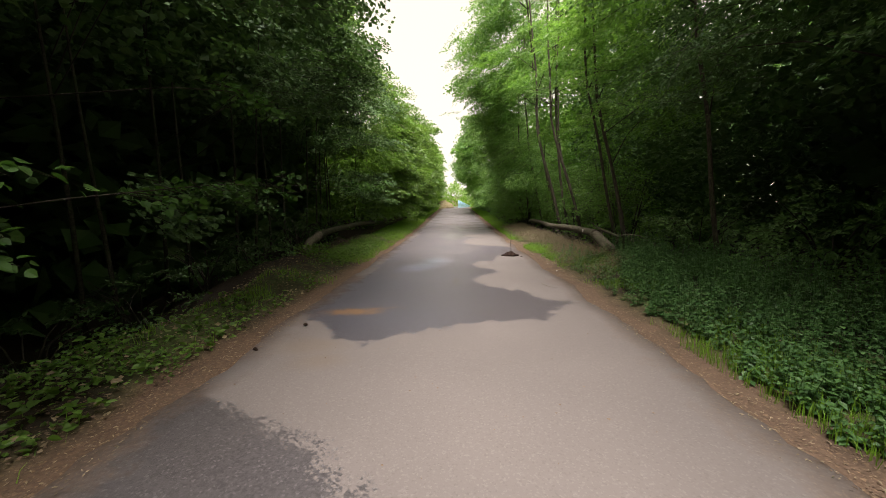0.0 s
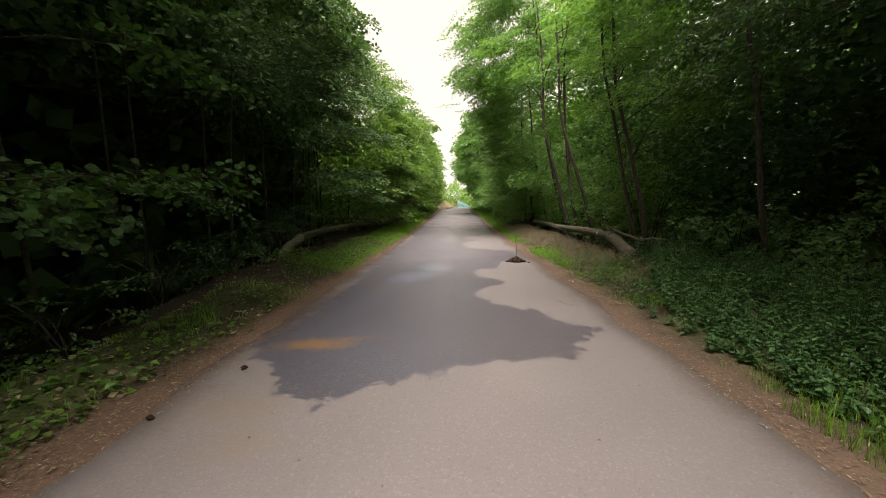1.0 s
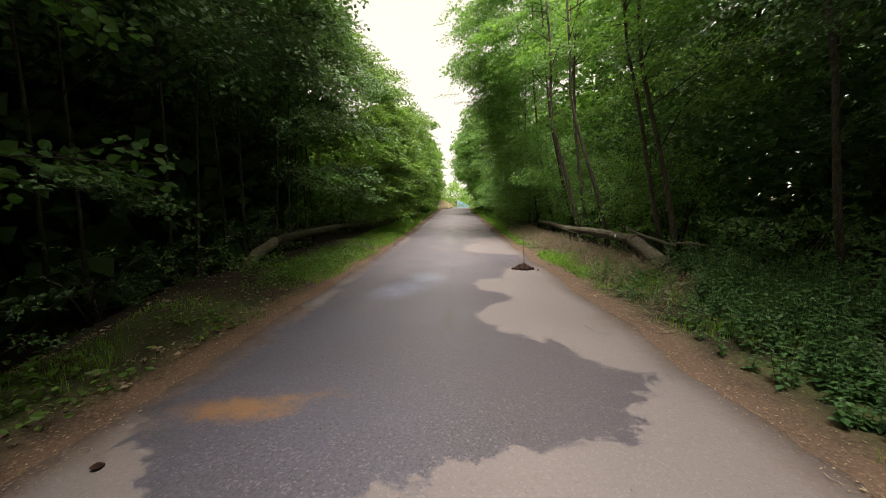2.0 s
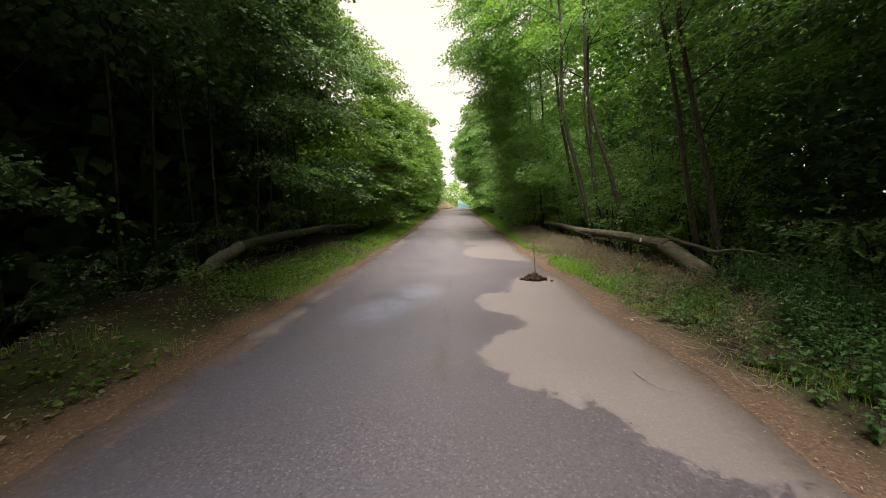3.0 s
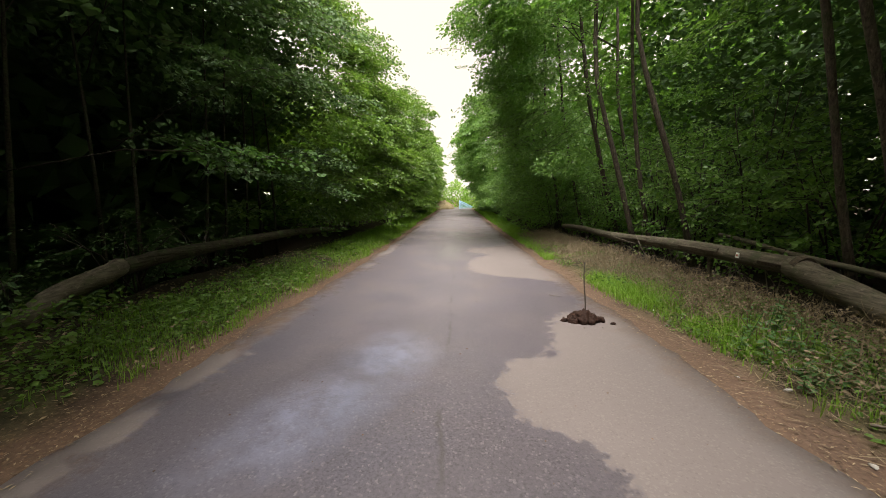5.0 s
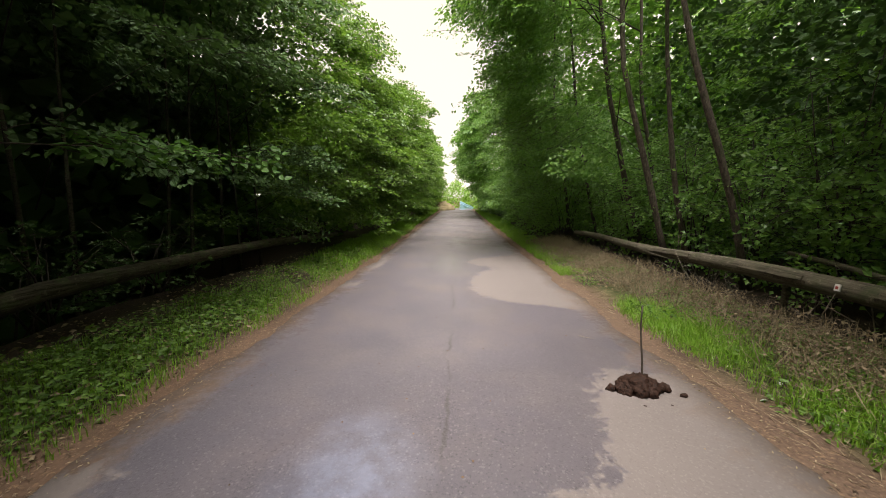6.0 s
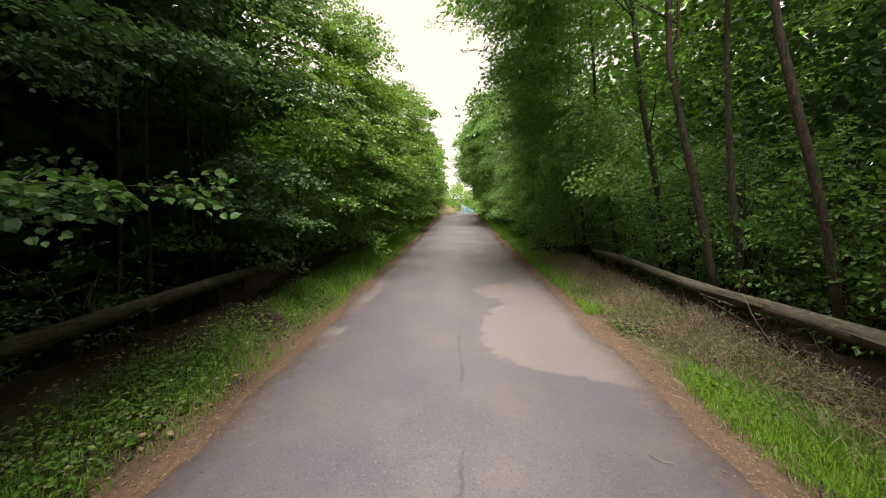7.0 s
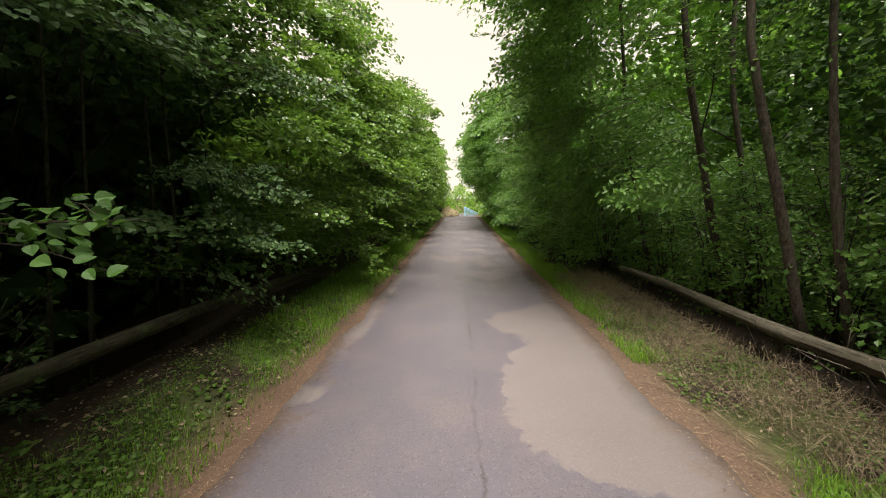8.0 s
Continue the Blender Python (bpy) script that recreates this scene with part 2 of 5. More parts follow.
def bark_material(name, dark, light, moss=0.0, grain=(1, 1, 0.25), relief=0.7):
    m = Nodes(name)
    c = m.add("ShaderNodeMapping")
    c.inputs["Scale"].default_value = grain
    m.put(c.inputs["Vector"], m.pos)
    ridges = m.noise(45, 5, 0.7, c.outputs[0]).outputs["Fac"]
    blotch = m.noise(6, 4, 0.6).outputs["Fac"]
    colour = m.mix(m.step(ridges, 0.35, 0.65), dark, light)
    colour = m.mix(m.step(blotch, 0.5, 0.7, 0, moss), colour, (0.05, 0.075, 0.025))
    lichen = m.noise(19, 5, 0.75).outputs["Fac"]
    colour = m.mix(m.step(lichen, 0.58, 0.66, 0, 0.55), colour, tuple(1.7 * v for v in light))
    colour = m.mix(m.step(lichen, 0.42, 0.34, 0, 0.6), colour, tuple(0.6 * v for v in dark))
    m.bump(ridges, relief, 0.012)
    return m.set(Base_Color=colour, Roughness=0.9, Specular_IOR_Level=0.2)


def plain_material(name, dark, light, scale=20, rough=0.8, bump=0.3, metal=0.0, shine=0.4):
    m = Nodes(name)
    n = m.noise(scale, 5, 0.65).outputs["Fac"]
    m.bump(n, bump, 0.01)
    return m.set(Base_Color=m.mix(m.step(n, 0.3, 0.7), dark, light), Roughness=rough, Metallic=metal, Specular_IOR_Level=shine)


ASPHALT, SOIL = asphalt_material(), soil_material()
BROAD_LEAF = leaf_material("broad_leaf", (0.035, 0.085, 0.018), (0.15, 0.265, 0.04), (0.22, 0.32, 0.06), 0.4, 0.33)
# darker leaf copy with the wood's deep shade put into its colour
SHADED_LEAF = leaf_material("shaded_leaf", (0.032, 0.068, 0.025), (0.088, 0.168, 0.045), (0.13, 0.2, 0.055), 0.28, 0.62)
ASH_LEAF = leaf_material("ash_leaf", (0.05, 0.125, 0.03), (0.165, 0.305, 0.055), (0.2, 0.32, 0.055), 0.5, 0.4)
SHRUB_LEAF = leaf_material("shrub_leaf", (0.055, 0.115, 0.036), (0.15, 0.26, 0.075), (0.2, 0.3, 0.1), 0.4, 0.5)
# leaf copy for the low boughs, tinted as lit outside the shade
LIT_LEAF = leaf_material("lit_leaf", (0.028, 0.075, 0.012), (0.075, 0.17, 0.028), (0.14, 0.26, 0.045), 0.4, 0.62)
WEED_LEAF = leaf_material("weed_leaf", (0.03, 0.068, 0.012), (0.11, 0.205, 0.025), (0.2, 0.21, 0.07), 0.4, 0.55)
NETTLE_LEAF = leaf_material("nettle_leaf", (0.03, 0.082, 0.026), (0.08, 0.165, 0.046), (0.12, 0.21, 0.07), 0.35)
GRASS = leaf_material("grass_blade", (0.1, 0.2, 0.018), (0.19, 0.345, 0.032), (0.27, 0.3, 0.09), 0.42)
STRAW = leaf_material("dry_straw", (0.055, 0.04, 0.025), (0.27, 0.21, 0.13), (0.36, 0.29, 0.18), 0.15, 0.8)
LITTER = leaf_material("brown_litter", (0.04, 0.026, 0.017), (0.13, 0.085, 0.055), (0.24, 0.18, 0.11), 0.1, 0.85)
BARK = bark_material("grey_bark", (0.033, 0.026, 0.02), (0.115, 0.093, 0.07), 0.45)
# mossy bark copy, darkened for the shade under the western trees
SHADED_MOSSY_BARK = bark_material("mossy_shaded_bark", (0.016, 0.014, 0.009), (0.07, 0.061, 0.041), 0.75, (1, 0.08, 1))
DEAD_BARK = bark_material("weathered_log_bark", (0.056, 0.048, 0.035), (0.15, 0.129, 0.094), 0.45, (1, 0.06, 1), 0.3)
TWIG = plain_material("twig_bark", (0.022, 0.016, 0.011), (0.065, 0.05, 0.036), 30)
PALE_TWIG = plain_material("dry_twig", (0.11, 0.09, 0.068), (0.26, 0.22, 0.17), 30)
DARK_CRACK = plain_material("dark_crack", (0.02, 0.015, 0.01), (0.1, 0.072, 0.045), 40)
MUD = plain_material("dark_wet_mud", (0.006, 0.003, 0.002), (0.032, 0.014, 0.008), 60, 0.7, 1.0, 0.0, 0.15)
EARTH = plain_material("sandy_earth", (0.1, 0.085, 0.04), (0.24, 0.185, 0.1), 6, 0.95, 0.6)
BLUE_PAINT = plain_material("light_blue_paint", (0.32, 0.55, 0.68), (0.42, 0.65, 0.77), 12, 0.5, 0.1)
WHITE_PAINT = plain_material("white_paint", (0.7, 0.68, 0.64), (0.8, 0.79, 0.76), 60, 0.6, 0.1)
RED_PAINT = plain_material("red_paint", (0.35, 0.05, 0.04), (0.45, 0.08, 0.06), 60, 0.6, 0.1)
PAPER = plain_material("crumpled_paper", (0.6, 0.6, 0.58), (0.8, 0.8, 0.77), 60, 0.7, 0.3)
STONE = plain_material("pale_stone", (0.25, 0.23, 0.2), (0.42, 0.4, 0.36), 50, 0.85, 0.4)

# ---- mesh helpers ----
rng = np.random.default_rng(7)


def mesh_from(name, verts, faces, smooth=False):
    """A mesh from arrays: verts (n, 3) and faces (m, k), or a list of such face arrays."""
    me = bpy.data.meshes.new(name)
    verts = np.asarray(verts, dtype=np.float32)
    groups = [np.asarray(f, dtype=np.int32) for f in (faces if isinstance(faces, list) else [faces])]
    groups = [g for g in groups if len(g)]
    loops = np.concatenate([g.ravel() for g in groups])
    totals = np.concatenate([np.full(len(g), g.shape[1], dtype=np.int32) for g in groups])
    me.vertices.add(len(verts))
    me.vertices.foreach_set("co", verts.ravel())
    me.loops.add(len(loops))
    me.loops.foreach_set("vertex_index", loops)
    me.polygons.add(len(totals))
    me.polygons.foreach_set("loop_start", np.concatenate([[0], np.cumsum(totals)[:-1]]).astype(np.int32))
    me.polygons.foreach_set("loop_total", totals)
    me.polygons.foreach_set("use_smooth", np.full(len(totals), smooth))
    me.update(calc_edges=True)
    me.validate()
    return me


def part(name, me, material, parent=None, label=""):
    """One mesh object, under a thing where one is given. me: a mesh or a bmesh."""
    if isinstance(me, bmesh.types.BMesh):
        bm, me = me, bpy.data.meshes.new(name)
        bm.to_mesh(me)
        bm.free()
    if not me.materials:
        me.materials.append(material)
    ob = new(name, me)
    if parent:
        ob.parent = parent
        ob.matrix_parent_inverse = parent.matrix_world.inverted()
    if label:
        ob["label"] = label
    return ob


def thing(name, place, label, category, group="", kind=""):
    ob = new(name)
    ob.location = place
    ob.empty_display_size = 0.2
    ob.matrix_world = Matrix.Translation(place)
    return tagged(ob, label, category, group, kind)


class Soup:
    """Collects verts and faces of many small pieces for one mesh."""

    def __init__(self):
        self.v, self.f, self.n = [], {}, 0

    def add(self, verts, faces):
        verts, faces = np.asarray(verts, dtype=np.float32), np.asarray(faces, dtype=np.int32)
        if len(faces):
            self.f.setdefault(faces.shape[1], []).append(faces + self.n)
        self.v.append(verts)
        self.n += len(verts)

    def mesh(self, name, smooth=False):
        return mesh_from(name, np.concatenate(self.v), [np.concatenate(f) for f in self.f.values()], smooth)


def tube(points, radii, sides=7, rough=0.0, cap=True):
    """A tapered limb along points."""
    points = np.asarray(points, dtype=float)
    verts, faces = [], []
    n = len(points)
    for i in range(n):
        d = points[min(i + 1, n - 1)] - points[max(i - 1, 0)]
        d = d / (np.linalg.norm(d) + 1e-9)
        a = np.cross(d, (0.3, 0.9, 0.2) if abs(d[2]) > 0.7 else (0, 0, 1))
        a = a / np.linalg.norm(a)
        b = np.cross(d, a)
        for k in range(sides):
            w = 2 * math.pi * k / sides
            r = radii[i] * (1 + rough * rng.uniform(-1, 1))
            verts.append(points[i] + r * (math.cos(w) * a + math.sin(w) * b))
    for i in range(n - 1):
        for k in range(sides):
            k2 = (k + 1) % sides
            faces.append((i * sides + k, i * sides + k2, (i + 1) * sides + k2, (i + 1) * sides + k))
    if cap:
        verts += [points[0], points[-1]]
        base = n * sides
        for k in range(sides):
            k2 = (k + 1) % sides
            faces.append((k2, k, base, base))
            faces.append(((n - 1) * sides + k, (n - 1) * sides + k2, base + 1, base + 1))
    quads = np.array(faces)
    return np.array(verts), quads


def add_tube(soup, points, radii, sides=7, rough=0.0):
    v, q = tube(points, radii, sides, rough)
    tri = q[:, 2] == q[:, 3]
    base = soup.n
    soup.add(v, q[~tri])
    if tri.any():
        soup.f.setdefault(3, []).append((q[tri][:, :3] + base).astype(np.int32))


def unit(a):
    return a / (np.linalg.norm(a, axis=-1, keepdims=True) + 1e-9)


def add_leaves(soup, pos, along, normal, size, width=0.36, fine=True):
    """Pointed leaves folded on the midrib (fine), or simple diamonds."""
    along = unit(along)
    side = unit(np.cross(normal, along))
    up = np.cross(along, side)
    s = size[:, None]
    n = len(pos)
    f = min(1.0, width / 0.3)
    if fine == 2:
        shape = [(0, 0, 0), (0.1, width * 0.62, 0.05), (0.36, width * 1.02, 0.11), (0.66, width * 0.86, 0.07), (0.88, width * 0.4, -0.02), (1.04, 0, -0.12),
                 (0.88, -width * 0.4, -0.02), (0.66, -width * 0.86, 0.07), (0.36, -width * 1.02, 0.11), (0.1, -width * 0.62, 0.05), (0.5, 0, -0.02)]
        quads = [(0, 1, 2, 10), (10, 2, 3, 4), (10, 4, 5, 6), (10, 6, 7, 8), (10, 8, 9, 0)]
    elif fine:
        shape = [(0, 0, 0), (0.28, width, 0.10 * f), (0.68, width * 0.82, 0.07 * f), (1, 0, -0.10 * f), (0.68, -width * 0.82, 0.07 * f), (0.28, -width, 0.10 * f)]
        quads = [(0, 1, 2, 3), (0, 3, 4, 5)]
    else:
        shape = [(0, 0, 0), (0.45, width * 1.1, 0.08 * f), (1, 0, -0.06 * f), (0.45, -width * 1.1, 0.08 * f)]
        quads = [(0, 1, 2), (0, 2, 3)]
    k = len(shape)
    verts = np.empty((n, k, 3), dtype=np.float32)
    for i, (a, b, c) in enumerate(shape):
        verts[:, i] = pos + s * (a * along + b * side + c * up)
    base = (np.arange(n) * k)[:, None, None]
    faces = (np.array(quads)[None] + base).reshape(-1, len(quads[0]))
    soup.add(verts.reshape(-1, 3), faces)


def add_sprays(leaves, twigs, start, heading, normal, length, count, leaf, width=0.36, fine=True, droop=0.18, spread=0.36, ragged=0.45):
    """Flat leafy twigs: from start along heading, leaves to both sides."""
    m = len(start)
    if not m:
        return
    heading, normal = unit(heading), unit(normal)
    side = unit(np.cross(normal, heading))
    t = ((np.arange(count) + 0.6) / count)[None, :] + rng.uniform(-0.5, 0.5, (m, count)) / count
    sign = np.where(np.arange(count) % 2 == 0, 1.0, -1.0)[None, :] * np.ones((m, 1))
    off = rng.uniform(0.02, 1.0, (m, count)) * spread * (1.15 - 0.75 * t) * length[:, None]
    pos = start[:, None] + heading[:, None] * (t * length[:, None])[..., None] + side[:, None] * (sign * off)[..., None]
    pos[..., 2] -= droop * length[:, None] * (t ** 2 + (off / (length[:, None] * spread + 1e-6)) ** 2 * 0.35)
    pos += rng.normal(0, 0.03, pos.shape) * length[:, None, None]
    along = heading[:, None] * 0.7 + side[:, None] * (sign * 0.75)[..., None] + rng.normal(0, 0.35, pos.shape)
    along[..., 2] -= 0.15
    nor = normal[:, None] + rng.normal(0, ragged, pos.shape)
    size = leaf * rng.uniform(0.6, 1.25, (m, count))
    add_leaves(leaves, pos.reshape(-1, 3), along.reshape(-1, 3), nor.reshape(-1, 3), size.ravel(), width, fine)
    if twigs is not None:
        # a three-sided sliver for each twig
        tip = start + heading * length[:, None]
        tip[:, 2] -= droop * length
        mid = start + heading * length[:, None] * 0.5
        mid[:, 2] -= droop * 0.25 * length
        tri = np.stack([side, -0.5 * side + 0.8 * normal, -0.5 * side - 0.8 * normal], axis=1)
        r = 0.006
        verts = np.concatenate([start[:, None] + tri * r, mid[:, None] + tri * r * 0.7, tip[:, None] + tri * r * 0.25], axis=1)
        q = []
        for a in (0, 3):
            for k in range(3):
                q.append((a + k, a + (k + 1) % 3, a + 3 + (k + 1) % 3, a + 3 + k))
        faces = (np.array(q)[None] + (np.arange(m) * 9)[:, None, None]).reshape(-1, 4)
        twigs.add(verts.reshape(-1, 3), faces)


def wave(x, y, s=1.0):
    """Smooth uneven field, about -1 to 1."""
    return (np.sin(1.7 * s * x + 0.9 * np.sin(1.3 * s * y + 1.1)) + np.sin(2.3 * s * y + 1.4 * np.sin(0.9 * s * x + 2.0)) + 0.6 * np.sin(4.1 * s * x + 3.3 * s * y)) / 2.6


# ---- ground and road ----


def road_height(y):
    d = np.asarray(y, dtype=float) - 15.0
    rise = 0.028 * 0.5 * (d + np.sqrt(d * d + 9))
    over = np.maximum(0, np.asarray(y, dtype=float) - 50)
    return rise - 0.0006 * np.minimum(over, 60) ** 2 * (over < 60) - 2.16 * (over >= 60)


def ground_height(x, y):
    x, y = np.asarray(x, dtype=float), np.asarray(y, dtype=float)
    ax = np.abs(x)
    t = np.clip((ax - 1.9) / 1.2, 0, 1)
    verge = 0.15 * t * t * (3 - 2 * t) + 0.03 * wave(x, y, 1.2) * np.clip((ax - 1.7) / 0.8, 0, 1)
    under = np.where(ax < 1.66, -0.03, 0.0)
    # the wood west of the lane lies lower
    brink = -2.85 - 0.9 * np.clip((y - 5.5) / 1.5, 0, 1) - 0.15 * np.sin(1.3 * y)
    fall = 1.5 * np.clip((brink - x) / 3.0, 0, 1) * np.clip((24 + x) / 8, 0, 1) * np.clip((20 - y) / 4, 0, 1)
    return road_height(y) + verge + under - 0.004 - fall


def grid(xs, ys, height):
    X, Y = np.meshgrid(xs, ys)
    verts = np.stack([X, Y, height(X, Y)], axis=-1).reshape(-1, 3)
    nx, ny = len(xs), len(ys)
    i = np.arange((nx - 1) * (ny - 1))
    a = (i // (nx - 1)) * nx + i % (nx - 1)
    return verts, np.stack([a, a + 1, a + nx + 1, a + nx], axis=1)


def spread_line(inner, step, outer, n):
    a = np.arange(-inner, inner + step / 2, step)
    b = inner + (outer - inner) * np.linspace(0, 1, n)[1:] ** 2
    return np.concatenate([-b[::-1], a, b])


ground_me = mesh_from("ground", *grid(spread_line(5, 0.12, 900, 26), np.concatenate([-20 - 600 * np.linspace(1, 0, 12) ** 2, np.arange(-19.8, 26, 0.2), np.linspace(26, 70, 60), 72 + 900 * np.linspace(0, 1, 14) ** 2]), ground_height), True)
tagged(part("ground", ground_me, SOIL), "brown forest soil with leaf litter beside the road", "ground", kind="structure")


def build_road():
    ys = np.arange(-20, 60, 0.12)
    xs = np.concatenate([[-1.0], np.linspace(-1, 1, 15), [1.0]])
    X, Y = np.meshgrid(xs, ys)
    left = 1.84 + 0.09 * wave(Y * 0 + 3, Y, 1.1) + 0.04 * wave(Y, Y * 2.3, 2.5)
    right = 1.78 + 0.09 * wave(Y * 0 + 8, Y, 1.0) + 0.04 * wave(Y, Y * 1.9, 2.9)
    Xr = np.where(X < 0, X * left, X * right)
    Z = road_height(Y) + 0.012 - 0.012 * X ** 2 + 0.004 * wave(Xr, Y, 1.5)
    Z[:, 0] -= 0.05
    Z[:, -1] -= 0.05
    nx = len(xs)
    i = np.arange((nx - 1) * (len(ys) - 1))
    a = (i // (nx - 1)) * nx + i % (nx - 1)
    me = mesh_from("road", np.stack([Xr, Y, Z], axis=-1).reshape(-1, 3), np.stack([a, a + 1, a + nx + 1, a + nx], axis=1), True)
    tagged(part("road", me, ASPHALT), "narrow grey asphalt lane with damp and dried patches", "road", kind="structure")


build_road()

# ---- trees ----


def left_face(z, y):
    """How far the leaf wall west of the road reaches towards it."""
    base = np.interp(z, [0, 0.6, 2.0, 3.5, 5.4, 6.5, 8.5, 10], [-3.0, -2.75, -2.5, -2.35, -1.95, -2.5, -4.0, -5.2])
    # unseen overhang behind and above the near lane, added to shade its west side
    base = base + 0.8 * np.clip((-1.0 - y) / 2.5, 0, 1) * np.interp(z, [4.6, 5.4, 8], [0, 1, 2])
    base = base + 1.4 * np.exp(-((y - 2.8) / 3.2) ** 4) * np.interp(z, [4.8, 5.4, 6.4, 7.0], [0, 1, 1, 0])
    base = base - 0.38 * np.clip((13.2 - y) / 3, 0, 1) * np.interp(z, [0, 0.5, 1.6, 3.0, 4.6], [0.3, 0.9, 1.1, 0.8, 0])
    # lower unseen overhang, also added for shade
    base = base + 1.3 * np.clip((4.0 - y) / 1.5, 0, 1) * np.interp(z, [3.7, 4.2, 4.9], [0, 1, 0])
    base = base - 0.45 * np.clip((y - 13) / 3, 0, 1) * np.interp(z, [4.3, 6], [0, 1])
    far = np.clip((y - 21) / 6, 0, 1)
    base = base * (1 - far) + far * np.interp(z, [0, 0.6, 2.0, 3.5, 5.4, 6.5, 8.0, 10], [-2.6, -2.4, -2.25, -2.15, -2.05, -2.1, -2.6, -4.0])
    base = base + np.clip((y - 11.5) / 3, 0, 1) * np.interp(z, [0.8, 2.0, 3.5, 5.4, 6.5], [0.0, 0.25, 0.36, -0.3, -0.1])
    base = base + np.interp(y, [5, 14, 16, 18, 21], [-0.5, -0.5, 0, 0.45, 0.2]) * np.interp(z, [4.4, 5.4], [0, 1])
    base = base + (0.25 * np.clip((9.5 - y) / 2, 0, 1) + 0.4 * np.exp(-((y - 4.9) / 2.2) ** 4)) * np.interp(z, [3.0, 3.6, 5.0, 5.8], [0, 1, 1, 0])
    return base + 0.34 * wave(y, z, 1.1) + 0.14 * wave(y + 9, z, 3.1) + 0.2 * np.sin(y * 2.1 + 0.5 * np.sin(y * 0.7))


def right_face(z, y):
    """The same for the trees east of it, which hang over the lane further on."""
    base = np.interp(z, [0, 1.0, 2.2, 3.4, 5.0, 6.5, 9, 11], [3.3, 3.1, 2.75, 1.8, 0.8, 0.1, 0.8, 2.5])
    over = np.exp(-((y - 15.8) / 2.2) ** 4)
    near = (1 - over) * np.where(y < 15, np.interp(z, [0, 2.2, 3.4, 5, 7, 9], [0.1, 0.3, 1.1, 1.6, 2.6, 3.4]), np.interp(z, [0, 2.2, 3.4, 5, 7, 9], [0.0, 0.1, 0.1, 0.0, 1.4, 2.8]))
    # out-of-view overhang added on the east to darken the near lane
    near = near - 1.6 * np.clip((-1.0 - y) / 2.5, 0, 1) * np.interp(z, [4.6, 5.4, 8], [0, 1, 1])
    near = near - 1.5 * np.exp(-((y - 4.0) / 3.0) ** 4) * np.interp(z, [4.6, 5.4, 6.4, 7.2], [0, 1, 1, 0])
    near = near + 0.6 * np.clip(8.0 - y, 0, 1) * np.interp(z, [0, 3.8, 4.6], [1, 1, 0])
    near = near + 0.7 * np.exp(-((y - 11.0) / 2.4) ** 4) * np.interp(z, [2.4, 3.4, 8], [0, 1, 1])
    far = np.clip((y - 18) / 4, 0, 1)
    base = (base + near) * (1 - far) + far * np.interp(z, [0, 1.0, 2.2, 3.4, 5.0, 6.5, 9, 11], [2.5, 2.2, 2.15, 2.25, 2.3, 2.2, 2.1, 2.6])
    lean = np.clip((y - 27) / 5, 0, 1)
    base = base * (1 - lean) + lean * np.interp(z, [0, 1.2, 2.2, 3.6, 5.0, 6.6, 9, 11], [3.0, 2.7, 1.9, 0.7, 0.2, 0.7, 1.6, 2.6])
    return base + 0.34 * wave(y + 4, z, 1.0) + 0.16 * wave(y + 2, z, 2.9) + 0.2 * np.sin(y * 1.9 + 2)


def boughs(x, y, z, out, each):
    """Gathers scattered places into flat drooping layers, each of about so many twigs; out: +1 or -1, the way they reach."""
    n = len(x)
    which = rng.integers(0, max(1, n // each), n)
    fx, fy = rng.normal(0, 0.3, n), rng.normal(0, 0.33, n)
    reach = rng.uniform(0.6, 1.3, n)[which]
    bx, by, bz = x[which] + fx * reach, y[which] + fy * reach, z[which]
    bz = bz + rng.normal(0, 0.08, n) - 0.22 * fx * out - 0.25 * fy * fy
    return bx, by, bz, which


def limbs_to(tree, foot, tips, thick):
    """Bent limbs from the trunk out to the given tips."""
    for tip in tips:
        h = foot[2] + max(0.3, (tip[2] - foot[2]) * rng.uniform(0.45, 0.8))
        a = np.array([foot[0] + rng.normal(0, 0.05), foot[1] + rng.normal(0, 0.05), h])
        b = a + (tip - a) * 0.5 + np.array([0, 0, rng.uniform(0.1, 0.35)])
        s = Soup()
        add_tube(s, [a, b, tip], [thick, thick * 0.6, thick * 0.2], 5)
        part("limb", s.mesh("limb", True), TWIG, tree)


# low boughs that reach out of the shade: foot, tip
BOUGHS = [
    ((-3.0, 8.7, 1.68), (-2.1, 11.1, 1.83)), ((-2.9, 2.6, 1.3), (-2.1, 4.85, 1.52)),
    ((-2.7, 1.1, 1.45), (-2.25, 1.55, 1.48)), ((-2.7, 1.1, 0.98), (-2.25, 1.5, 0.98)), ((-2.8, 3.6, 2.4), (-2.2, 4.6, 2.5)),
]


